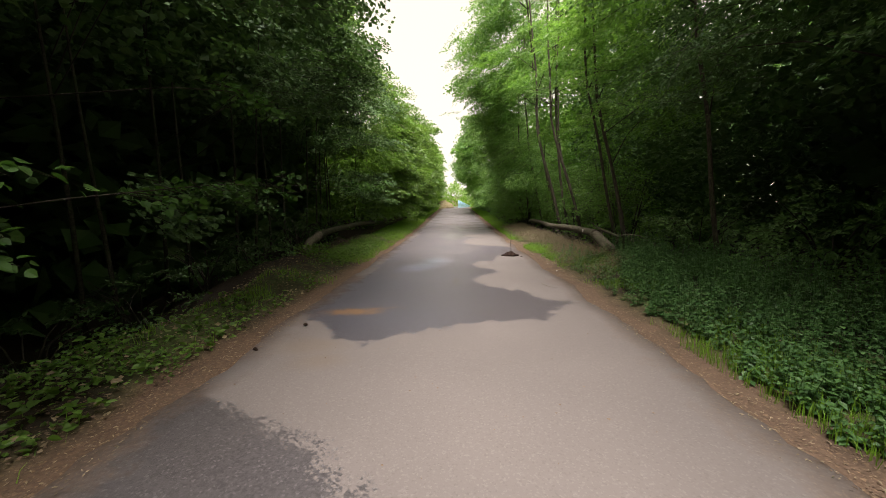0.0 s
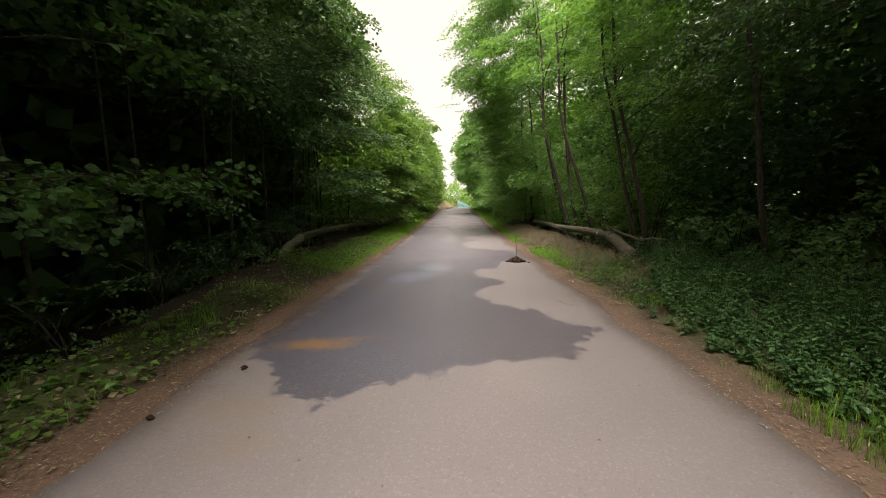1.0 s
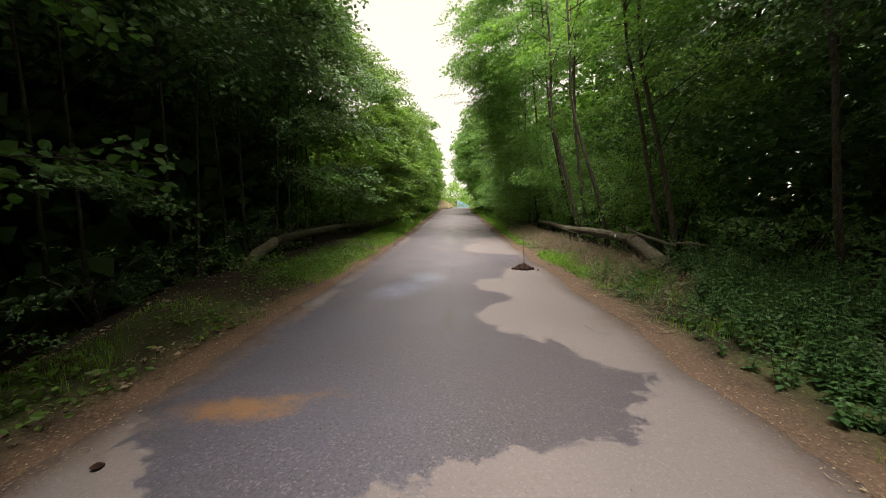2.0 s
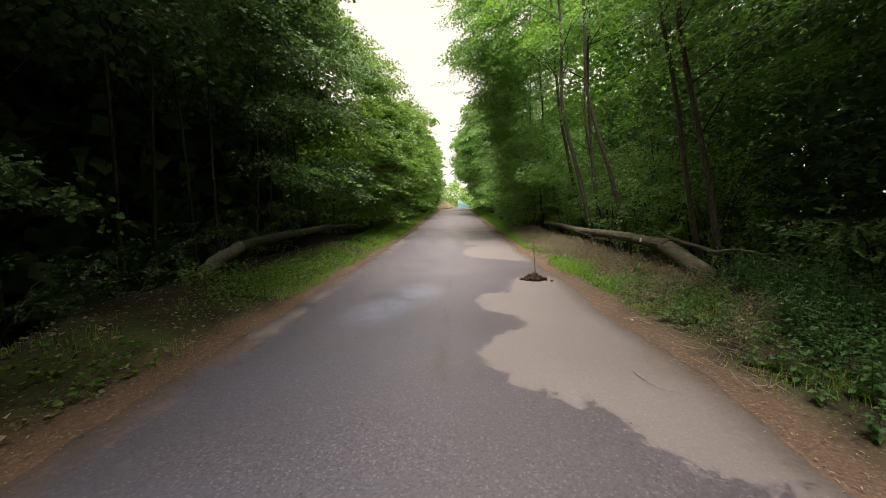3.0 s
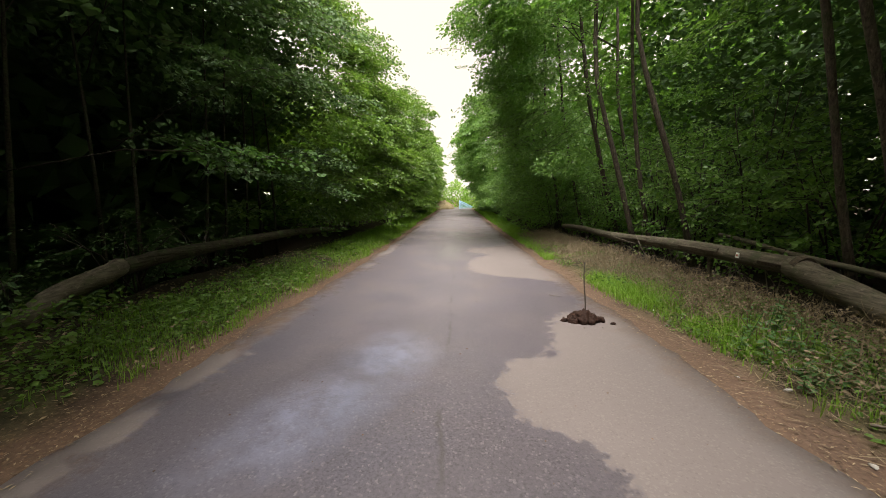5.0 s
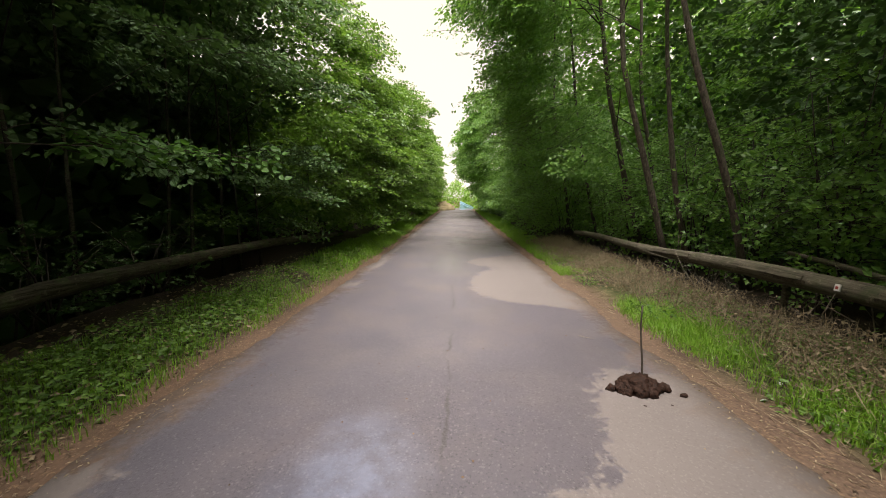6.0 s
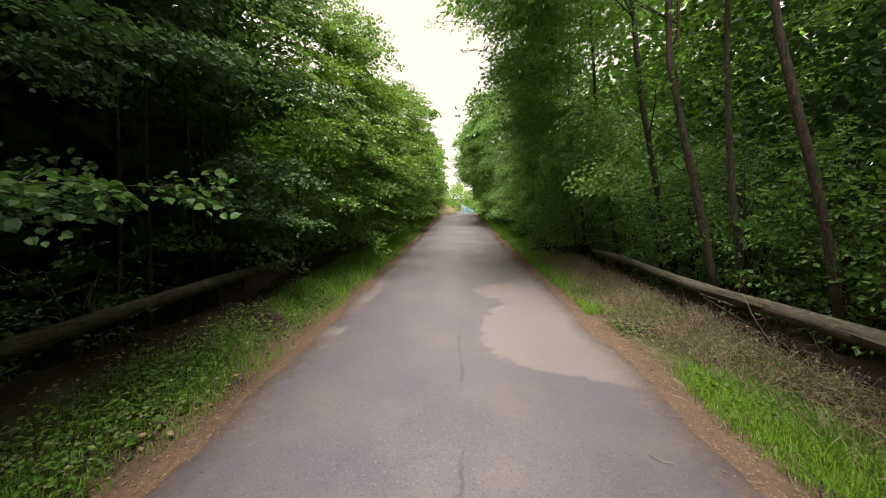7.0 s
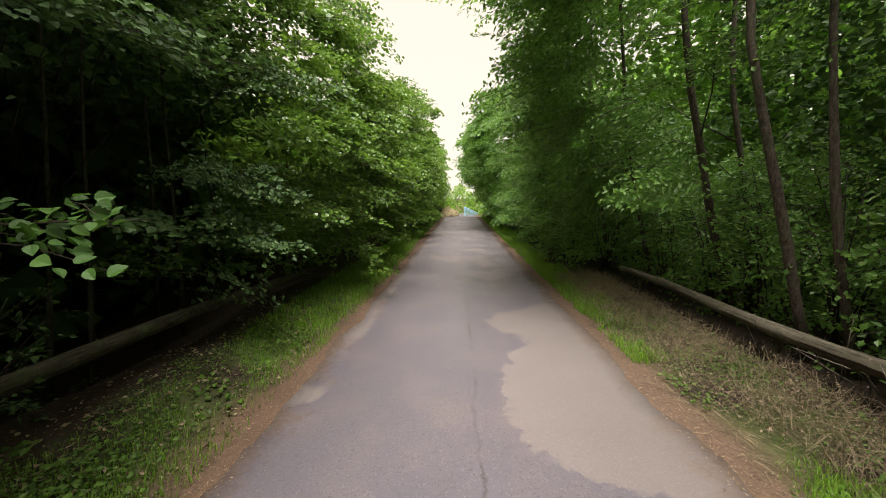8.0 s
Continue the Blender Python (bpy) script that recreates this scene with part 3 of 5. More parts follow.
def add_bough(leaves, twigs, foot, tip):
    foot, tip = np.array(foot), np.array(tip)
    reach = np.linalg.norm(tip - foot)
    n = int(7 + reach * reach * 2.6)
    t = rng.uniform(0.15, 1.0, n)
    t[0] = 0.96
    start = foot + (tip - foot) * t[:, None] * 0.85
    start[:, 2] += 0.07 * np.sin(t * 3.0) + rng.normal(0, 0.06, n)
    turn = rng.normal(0, 0.75, n)
    turn[0] = 0.1
    d = (tip - foot) / reach
    heading = np.stack([d[0] * np.cos(turn) - d[1] * np.sin(turn), d[0] * np.sin(turn) + d[1] * np.cos(turn), rng.normal(0, 0.08, n)], axis=1)
    normal = np.stack([rng.normal(0.25, 0.3, n), rng.normal(-0.25, 0.3, n), np.ones(n)], axis=1)
    add_sprays(leaves, twigs, start, heading, normal, rng.uniform(0.3, 0.6, n), 15, 0.074, 0.44, 2, 0.28, 0.3, 0.5)


def build_left_tree(y0, span, detail):
    x0 = -5.9 + rng.uniform(-0.3, 0.3)
    base = float(ground_height(x0, y0))
    tree = thing("tree", (x0, y0, base), "dense broadleaf tree with layered drooping green branches beside the lane", "tree", "trees along the lane")
    height = rng.uniform(7.8, 9.0) if y0 < 18 else (rng.uniform(5.8, 6.8) if y0 < 24 else rng.uniform(6.8, 7.8))
    stem = Soup()
    for k in range(2 if detail > 1 else 1):
        lean = rng.normal(0, 0.18, 2)
        zs = np.linspace(0, 1, 7)
        pts = np.stack([x0 + 0.25 * k + lean[0] * zs + 0.05 * np.sin(5 * zs + k), y0 + 0.3 * k + lean[1] * zs * 1.5, base - 0.1 + zs * (height - 0.8) * (1 - 0.15 * k)], axis=1)
        add_tube(stem, pts, 0.04 * (1.05 - zs * 0.85), 8, 0.08)
    part("trunk", stem.mesh("trunk", True), SHADED_MOSSY_BARK, tree)
    leaves, twigs, lit = Soup(), Soup(), Soup()
    per = {2: 44, 1: 44, 0: 24}[detail]
    n = int(span * 7.6 * per)
    y = y0 + rng.uniform(-0.5, 0.5, n) * (span + 0.8)
    z = 0.75 + (height - 0.6) * rng.random(n) ** 0.9
    z = np.maximum(z - 0.25, np.interp(y, [5.5, 7, 14, 18], [0.5, 1.05, 0.95, 0.5]) + 0.2 * wave(y, y * 0.3, 1.9))
    depth = rng.exponential(0.7, n) - (rng.random(n) < 0.08) * rng.uniform(0.1, 0.5, n)
    x = left_face(z, y) - depth
    keep = (wave(y * 1.7 + depth, z * 2.2, 2.2) + 0.35 * wave(y, z, 5)) > np.where(y > 8, -0.2, -0.38)
    keep &= (z > np.where(y < 9, 3.5, 3.2)) | ((y > 12.7) & ((z > 1.7) | (rng.random(n) < 0.55))) | (rng.random(n) < np.where(z < 2.2, np.where((z < 1.2) & (y < 7), 0.16, 0.14), np.where(y < 9, 0.15, 0.3)) + 0.5 * np.clip((y - 12) / 3, 0, 1))
    keep &= ~((np.abs(y - 11.7) < 1.1) & (z < 2.9) & (rng.random(n) < 0.8))
    x, y, z, depth = x[keep], y[keep], z[keep], depth[keep]
    n = len(x)
    x, y, z, which = boughs(x, y, z, 1, 12)
    depth = depth[which]
    length = rng.uniform(0.4, 0.85, n)
    heading = np.stack([rng.uniform(0.5, 1.0, n), rng.normal(0, 0.45, n), rng.normal(-0.05, 0.16, n) + np.clip((z - 5.5) * 0.12, 0, 0.4)], axis=1)
    start = np.stack([x, y, z + road_height(y)], axis=1) - unit(heading) * length[:, None] * 0.8
    normal = np.stack([rng.normal(0.2, 0.2, n) + 0.4 * np.clip((y - 10.5) / 3, 0, 1), rng.normal(-0.1, 0.25, n), np.ones(n)], axis=1)[which] + rng.normal(0, 0.28, (n, 3))
    count, leaf = {2: (42, 0.064), 1: (30, 0.085), 0: (18, 0.16)}[detail]
    near = (z < 3.6) & (y > 0) & (y < 14) & (depth < 0.6)
    for k, shape, twigged in ((near, 1, True), (~near & (depth < 0.55), 0, True), (~near & (depth >= 0.55), 0, False)):
        add_sprays(leaves, twigs if detail and twigged else None, start[k], heading[k], normal[k], length[k], count, leaf * (1 if twigged else 1.25), 0.48, shape if detail == 2 else 0)
    for foot, tip in BOUGHS:
        if abs((foot[1] + tip[1]) / 2 - y0) < span / 2:
            add_bough(lit, twigs, foot, tip)
            s = Soup()
            f = np.array(foot)
            add_tube(s, [(x0, y0, f[2] - 0.3), f, f + (np.array(tip) - f) * 0.5 + np.array([0, 0, 0.06]), tip], [0.008, 0.006, 0.005, 0.003], 5)
            part("limb", s.mesh("limb", True), TWIG, tree)
    picks = rng.choice(n, min(n, {2: 7, 1: 5, 0: 3}[detail]), replace=False)
    if detail:
        limbs_to(tree, np.array([x0, y0, base]), start[picks], 0.009)
        tagged(part("twig", twigs.mesh("twig"), TWIG, tree), kind="stuff")
    part("crown", leaves.mesh("crown"), SHADED_LEAF if y0 < 14 else BROAD_LEAF, tree)
    if lit.v:
        part("lit_leaves", lit.mesh("lit_leaves"), LIT_LEAF, tree, "leaves on the low boughs, tinted to look lit")


# trunks east of the road: foot x, foot y, lean towards the road per metre, lean along it, radius, height
TRUNKS = [
    (4.3, -7.5, 0.05, 0.0, 0.11, 10), (3.9, -4.0, 0.08, 0.02, 0.09, 9), (4.6, -1.0, 0.05, 0.0, 0.1, 10), (5.3, 2.4, 0.05, 0.03, 0.09, 10),
    (5.6, 4.6, 0.1, 0.02, 0.08, 10), (4.71, 6.5, 0.2, 0.0, 0.072, 9), (4.07, 8.65, 0.245, 0.0, 0.08, 10), (3.97, 8.95, 0.232, 0.0, 0.07, 9),
    (3.99, 11.5, 0.28, 0.0, 0.088, 9), (3.93, 12.7, 0.14, 0.0, 0.078, 10), (3.93, 13.0, 0.3, 0.0, 0.1, 10), (4.33, 14.8, 0.3, 0.0, 0.115, 10),
    (4.73, 15.0, 0.17, 0.0, 0.09, 10), (4.0, 16.8, 0.2, 0.02, 0.09, 11), (3.8, 18.6, 0.16, 0.0, 0.09, 10), (3.9, 21.5, 0.14, 0.0, 0.1, 9), (3.8, 25.0, 0.12, 0.0, 0.1, 9),
    (3.7, 29.0, 0.12, 0.0, 0.11, 9), (3.7, 33.5, 0.12, 0.0, 0.11, 9), (3.6, 38.0, 0.12, 0.0, 0.11, 9), (3.6, 43.0, 0.12, 0.0, 0.12, 9),
]


def build_right_tree(i):
    x0, y0, lean, along, radius, height = TRUNKS[i]
    lo = (TRUNKS[i - 1][1] + y0) / 2 if i else y0 - 1.7
    hi = (TRUNKS[i + 1][1] + y0) / 2 if i + 1 < len(TRUNKS) else y0 + 3
    detail = 2 if 1 < y0 < 16 else 1 if -2 < y0 < 30 else 0
    base = float(ground_height(x0, y0))
    tree = thing("tree", (x0, y0, base), "slender leaning tree with grey bark and a fine-leaved green crown", "tree", "trees along the lane")
    zs = np.linspace(0, 1, 15)
    stem = Soup()
    rise = zs * height
    pts = np.stack([x0 - lean * (np.minimum(rise, 3.8) + 0.3 * np.maximum(0, rise - 3.8)) + 0.05 * np.sin(7 * zs + i) + 0.025 * np.sin(17 * zs + 3 * i), y0 + along * zs * height + 0.05 * np.sin(6 * zs + 2 * i), base - 0.1 + zs * height], axis=1)
    add_tube(stem, pts, 0.52 * radius * (1.1 - zs * 0.8) * np.where(zs == 0, 1.4, 1) * (1 + 0.08 * np.sin(23 * zs + i)), 9, 0.07)
    part("trunk", stem.mesh("trunk", True), BARK, tree)
    leaves, twigs = Soup(), Soup()
    per = {2: 48, 1: 40, 0: 22}[detail] * (1.7 if 13.5 < y0 < 19 else 1)
    span = max(hi - lo, 0.5)
    n = int(span * 8 * per)
    y = rng.uniform(lo - 0.5, hi + 0.5, n)
    z = 2.1 + 1.5 * np.exp(-((y - 11) / 2.3) ** 4) + np.where(y < 24, 7.8, 6.2) * rng.random(n) ** 0.95 * np.where(y > 19, 1.15, 1) - np.where(y > 19, 1.0, 0)
    depth = rng.exponential(1.0, n) - (rng.random(n) < 0.08) * rng.uniform(0.1, 0.6, n)
    x = right_face(z, y) + depth - 0.15
    keep = (wave(y * 1.5 + depth, z * 1.9, 2.0) + 0.35 * wave(y, z, 5)) > np.where(y > 9, -0.42, -0.36)
    keep &= (z > 3.4) | (y > 8) | (rng.random(n) < 0.3)
    keep &= ~((z < 3.0) & (depth < 0.2) & (rng.random(n) < 0.5))
    keep &= ~((z < 4.8 + 0.5 * wave(y, y * 0.4, 1.3)) & (y > 9.3) & (y < 15.5) & (rng.random(n) < 0.7))
    x, y, z, depth = x[keep], y[keep], z[keep], depth[keep]
    n = len(x)
    x, y, z, which = boughs(x, y, z, -1, 10)
    depth = depth[which]
    length = rng.uniform(0.4, 0.9, n)
    heading = np.stack([-rng.uniform(0.3, 1.0, n), rng.normal(0, 0.5, n), rng.normal(-0.12, 0.2, n)], axis=1)
    start = np.stack([x, y, z + road_height(y)], axis=1) - unit(heading) * length[:, None] * 0.8
    hang = np.clip((y - 12) / 3, 0, 1)
    normal = np.stack([rng.normal(-0.55, 0.25, n) - 0.25 * hang, rng.normal(-0.1, 0.25, n) - 0.6 * hang, 1 - 0.3 * hang], axis=1)[which] + rng.normal(0, 0.28, (n, 3))
    count, leaf = {2: (42, 0.06), 1: (28, 0.085), 0: (16, 0.17)}[detail]
    for front in (True, False):
        k = ((depth < 0.2) & (y > 2) & (z < 5)) == front
        add_sprays(leaves, twigs if detail and front else None, start[k], heading[k], normal[k], length[k], count, leaf * (1 if front else 1.35), 0.27, detail == 2 and front, 0.25, 0.3)
    picks = rng.choice(n, min(n, {2: 9, 1: 6, 0: 4}[detail]), replace=False)
    for p in start[picks]:
        k = int(np.clip(np.searchsorted(pts[:, 2], p[2] - 1.2), 3, 12))
        a = pts[k]
        b = a + (p - a) * 0.35 + np.array([0, 0, 0.3]) + rng.normal(0, 0.06, 3)
        c = a + (p - a) * 0.7 + np.array([0, 0, 0.3]) + rng.normal(0, 0.08, 3)
        s = Soup()
        add_tube(s, [a, b, c, p], [0.014, 0.01, 0.006, 0.003], 5)
        part("limb", s.mesh("limb", True), TWIG, tree)
    if twigs.v:
        tagged(part("twig", twigs.mesh("twig"), TWIG, tree), kind="stuff")
    part("crown", leaves.mesh("crown"), SHADED_LEAF if y0 < 8 else ASH_LEAF, tree)


y = -9.0
while y < 50:
    detail = 2 if 0.5 < y < 16 else 1 if -3 < y < 30 else 0
    gap = {2: 2.0, 1: 2.4, 0: 3.2}[detail]
    build_left_tree(y + gap / 2, gap, detail)
    y += gap
for i in range(len(TRUNKS)):
    build_right_tree(i)

# ---- shrubs east of the fallen log ----


def build_shrub(x0, y0, width, tall, leaf, label, material, dense=100):
    base = float(ground_height(x0, y0))
    shrub = thing("shrub", (x0, y0, base), label, "shrub", "shrubs under the trees")
    leaves, twigs = Soup(), Soup()
    n = int(dense * width * tall)
    a = rng.uniform(0, 2 * math.pi, n)
    r = width * np.sqrt(rng.random(n))
    z = 0.12 + tall * rng.random(n) ** 0.8 * (1 - 0.45 * (r / width) ** 2)
    start = np.stack([x0 + r * np.cos(a), y0 + r * np.sin(a), base + z], axis=1)
    heading = np.stack([np.cos(a) + rng.normal(-0.3, 0.4, n), np.sin(a) + rng.normal(0, 0.4, n), rng.normal(0.1, 0.35, n)], axis=1)
    normal = np.stack([rng.normal(-0.75 if x0 > 0 else -0.35, 0.4, n), rng.normal(-0.5, 0.4, n) * (x0 > 0), np.full(n, 0.75)], axis=1)
    add_sprays(leaves, twigs, start, heading, normal, rng.uniform(0.25, 0.55, n), 20, leaf, 0.3, y0 < 9, 0.25, 0.34, 0.6)
    for k in range(9):
        w = rng.uniform(0, 2 * math.pi)
        tip = np.array([x0 + width * 0.8 * math.cos(w), y0 + width * 0.8 * math.sin(w), base + tall * rng.uniform(0.6, 1)])
        foot = np.array([x0 + rng.normal(0, 0.1), y0 + rng.normal(0, 0.1), base - 0.03])
        stem = Soup()
        add_tube(stem, [foot, (foot + tip) / 2 + np.array([0, 0, 0.2]), tip], [0.014, 0.01, 0.004], 5)
        part("stem", stem.mesh("stem", True), TWIG, shrub)
    tagged(part("twig", twigs.mesh("twig"), TWIG, shrub), kind="stuff")
    part("foliage", leaves.mesh("foliage"), material, shrub)


for x0, y0, width, tall in [(5.9, 3.0, 0.9, 1.2), (5.7, 5.6, 0.9, 1.3), (5.0, 7.4, 0.7, 1.1), (4.55, 9.7, 0.7, 1.9), (4.55, 10.9, 0.7, 2.9), (4.45, 12.0, 0.65, 2.6),
                            (4.4, 13.2, 0.65, 2.6), (4.5, 14.3, 0.7, 2.9), (4.4, 15.4, 0.65, 2.4), (4.35, 16.7, 0.7, 2.6), (3.55, 18.2, 0.9, 2.4), (3.45, 20.0, 0.95, 2.4), (3.45, 22.0, 1.0, 2.4), (3.5, 24.2, 1.1, 2.6),
                            (4.1, 26.8, 1.2, 2.8), (4.1, 30.0, 1.3, 3.0), (4.1, 33.5, 1.4, 3.0), (4.1, 37.3, 1.5, 3.2), (4.0, 41.5, 1.5, 3.2), (4.0, 45.5, 1.5, 3.0)]:
    build_shrub(x0, y0, width, tall, 0.072 if y0 < 16 else 0.08 if y0 < 28 else 0.14, "tangled green shrub with thin twiggy stems beside the log", ASH_LEAF if 8 < y0 < 27 else SHRUB_LEAF)

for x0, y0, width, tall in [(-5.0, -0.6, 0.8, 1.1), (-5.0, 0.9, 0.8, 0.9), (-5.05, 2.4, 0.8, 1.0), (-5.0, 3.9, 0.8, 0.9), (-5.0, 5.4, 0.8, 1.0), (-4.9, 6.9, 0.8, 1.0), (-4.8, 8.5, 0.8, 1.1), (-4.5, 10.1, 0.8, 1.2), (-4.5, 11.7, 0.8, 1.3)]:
    build_shrub(x0, y0, width, tall, 0.07, "dark green undergrowth in deep shade under the trees", SHADED_LEAF, 50)

# ---- deep woods that close both sides ----


def build_woods(name, x_range, y_range, z_range, count, leaf, label, material):
    leaves = Soup()
    p = np.stack([rng.uniform(*x_range, count), rng.uniform(*y_range, count), rng.uniform(*z_range, count)], axis=1)
    p[:, 2] += road_height(p[:, 1])
    along = rng.normal(0, 1, (count, 3)) * (1, 1, 0.4)
    add_leaves(leaves, p, along, np.array([0, 0, 0.5]) + rng.normal(0, 0.8, (count, 3)), leaf * rng.uniform(0.6, 1.3, count), 0.4, False)
    tagged(part(name, leaves.mesh(name), material), label, "woods", kind="stuff")


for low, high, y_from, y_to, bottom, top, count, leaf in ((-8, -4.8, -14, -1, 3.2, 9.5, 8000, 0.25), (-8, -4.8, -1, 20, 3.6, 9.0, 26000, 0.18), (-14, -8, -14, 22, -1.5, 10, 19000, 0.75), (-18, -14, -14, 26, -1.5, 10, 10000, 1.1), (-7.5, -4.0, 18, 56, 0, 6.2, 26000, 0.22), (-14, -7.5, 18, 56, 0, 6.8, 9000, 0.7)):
    build_woods("woodland", (low, high), (y_from, y_to), (bottom, top), count, leaf, "dark leafy woodland behind the first trees", SHADED_LEAF if y_from < 18 else BROAD_LEAF)
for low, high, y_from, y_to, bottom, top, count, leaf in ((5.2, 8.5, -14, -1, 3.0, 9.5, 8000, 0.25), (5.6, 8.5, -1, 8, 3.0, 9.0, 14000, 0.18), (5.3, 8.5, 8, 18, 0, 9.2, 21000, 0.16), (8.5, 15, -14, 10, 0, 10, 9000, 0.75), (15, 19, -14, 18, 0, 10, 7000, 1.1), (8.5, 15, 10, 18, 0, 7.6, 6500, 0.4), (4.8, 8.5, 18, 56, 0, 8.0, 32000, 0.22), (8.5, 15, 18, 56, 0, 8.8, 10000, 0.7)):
    build_woods("woodland", (low, high), (y_from, y_to), (bottom, top), count, leaf, "shaded leafy woodland behind the first trees", SHADED_LEAF if y_from < 18 else ASH_LEAF)
build_woods("leaf_lid", (4.4, 9), (15, 25), (8.2, 11.0), 3500, 0.3, "leaf layer added over the woodland to close off the sky", ASH_LEAF)
# unseen leaf lids, added to keep sky light out of the woods
build_woods("leaf_lid", (-15, -4.6), (-14, 18), (8.6, 10.2), 11000, 0.6, "leaf layer added over the woodland to close off the sky", BROAD_LEAF)
build_woods("leaf_lid", (-9, -4.0), (-14, 5), (6.6, 8.8), 6000, 0.5, "leaf layer added over the woodland to close off the sky", BROAD_LEAF)
build_woods("leaf_lid", (3.6, 9), (-14, 5), (6.6, 9.0), 6000, 0.5, "leaf layer added over the woodland to close off the sky", ASH_LEAF)
build_woods("leaf_lid", (4.6, 16), (-14, 10), (9.0, 10.4), 7500, 0.6, "leaf layer added over the woodland to close off the sky", ASH_LEAF)
build_woods("woodland", (-14, 15), (-19, -14), (0.0, 9.0), 10000, 0.75, "leafy woodland closing the lane", BROAD_LEAF)


def build_far_bush(x0, y0, width, tall, material):
    base = float(ground_height(x0, y0)) - 0.3
    bush = thing("bush", (x0, y0, base), "bright green leafy bush beyond the end of the lane", "bush", "bushes at the end of the lane")
    leaves = Soup()
    n = int(650 * width)
    a, b = rng.uniform(0, 2 * math.pi, n), rng.random(n)
    r = width * (0.55 + 0.45 * rng.random(n)) * (1 + 0.2 * np.sin(3 * a + x0))
    p = np.stack([x0 + r * np.cos(a) * np.sqrt(1 - b * b), y0 + r * np.sin(a) * np.sqrt(1 - b * b), base + tall * b * (0.8 + 0.3 * rng.random(n))], axis=1)
    out = np.stack([np.cos(a), np.sin(a), b + 0.3], axis=1)
    add_leaves(leaves, p, rng.normal(0, 1, (n, 3)), out + rng.normal(0, 0.5, (n, 3)), rng.uniform(0.14, 0.32, n), 0.4, False)
    part("foliage", leaves.mesh("foliage"), material, bush)


for x0, y0, width, tall in [(-6.5, 55, 3.0, 5.0), (-3.2, 56, 2.6, 4.4), (-0.2, 57.5, 2.6, 3.9), (2.6, 58, 2.6, 3.2), (5.2, 56, 2.8, 3.6), (8.5, 55, 3.0, 4.6), (-10, 56, 3.2, 5.5), (3.4, 52.0, 1.3, 1.6), (-3.0, 50.5, 1.5, 2.6), (12, 56, 3.2, 5.0)]:
    build_far_bush(x0, y0, width, tall, GRASS if x0 < 4 else ASH_LEAF)

# ---- fallen logs ----


def build_right_log():
    log = thing("fallen_log", (3.45, 12.0, 0.5), "long grey weathered fallen trunk, broken, lying along the verge", "log")
    s = Soup()
    ys = np.linspace(8.95, 17.0, 70)
    pts = np.stack([3.45 + 0.04 * np.sin(ys * 0.9), ys, 0.575 + 0.02 * np.sin(ys * 1.3)], axis=1)
    add_tube(s, pts, np.interp(ys, [8.9, 12, 17], [0.1, 0.083, 0.065]) * (1 + 0.05 * np.sin(ys * 3.7) * np.sin(ys * 1.3 + 1)), 18, 0.02)
    part("trunk", s.mesh("trunk", True), DEAD_BARK, log)
    s = Soup()
    t = np.linspace(0, 1, 10)
    pts = np.stack([3.43 - 0.02 * t, 9.08 - 1.08 * t, 0.575 - 0.285 * t], axis=1)
    add_tube(s, pts, 0.112 + 0.008 * t, 16, 0.03)
    part("broken_end", s.mesh("broken_end", True), DEAD_BARK, log)
    for y0, l in ((9.1, 0.32), (10.05, 0.75), (11.7, 0.9), (13.2, 0.5), (14.3, 0.7)):
        # the second strip paints in the dark shade below the flap
        for name, low, high, proud, spare, material, label in (("bark_flap", 2.55, 3.02, 0.016, 0.0, DEAD_BARK, ""), ("gap_shade", 3.02, 3.42, 0.003, 0.03, DARK_CRACK, "dark strip for the shade under a torn bark flap")):
            bm = bmesh.new()
            rows = []
            for k in range(9):
                yy = y0 - spare + (l + 2 * spare) * k / 8
                r = float(np.interp(yy, [8.9, 12, 17], [0.1, 0.083, 0.065]))
                a0, a1 = low + 0.05 * math.sin(k * 2.3 + y0), high + 0.04 * math.sin(k * 1.7 + y0)
                cx, cz = 3.45 + 0.04 * math.sin(yy * 0.9), 0.575 + 0.02 * math.sin(yy * 1.3)
                rows.append([bm.verts.new((cx + q * math.cos(a), yy, cz + q * math.sin(a))) for a, q in ((a0, r + proud), (a1, r + proud), (a1, r - 0.02), (a0, r - 0.02))])
            for k in range(8):
                for q in range(4):
                    bm.faces.new((rows[k][q], rows[k][(q + 1) % 4], rows[k + 1][(q + 1) % 4], rows[k + 1][q]))
            bm.faces.new(rows[0])
            bm.faces.new(rows[-1][::-1])
            part(name, bm, material, log, label)
    s = Soup()
    add_tube(s, [(3.44, 9.03, 0.578), (3.44, 8.96, 0.562)], [0.113, 0.116], 18, 0.03)
    part("break", s.mesh("break"), DARK_CRACK, log, "dark cracked break in the trunk")
    for y0 in (10.3, 13.0, 16.2):
        s = Soup()
        add_tube(s, [(3.47, y0, 0.5), (3.5, y0 + 0.05, 0.3), (3.53, y0 + 0.08, 0.1)], [0.04, 0.03, 0.025], 7, 0.1)
        part("branch_stub", s.mesh("branch_stub", True), DEAD_BARK, log)
    bm = bmesh.new()
    bmesh.ops.create_cube(bm, size=1, matrix=Matrix.LocRotScale((3.372, 9.72, 0.6), Euler((0, radians(8), 0)), (0.012, 0.045, 0.06)))
    mark = part("trail_mark", bm, WHITE_PAINT, log, "small white painted square with a red middle")
    bm = bmesh.new()
    bmesh.ops.create_cube(bm, size=1, matrix=Matrix.LocRotScale((3.364, 9.72, 0.6), Euler((0, radians(8), 0)), (0.006, 0.02, 0.024)))
    part("mark_centre", bm, RED_PAINT, mark)


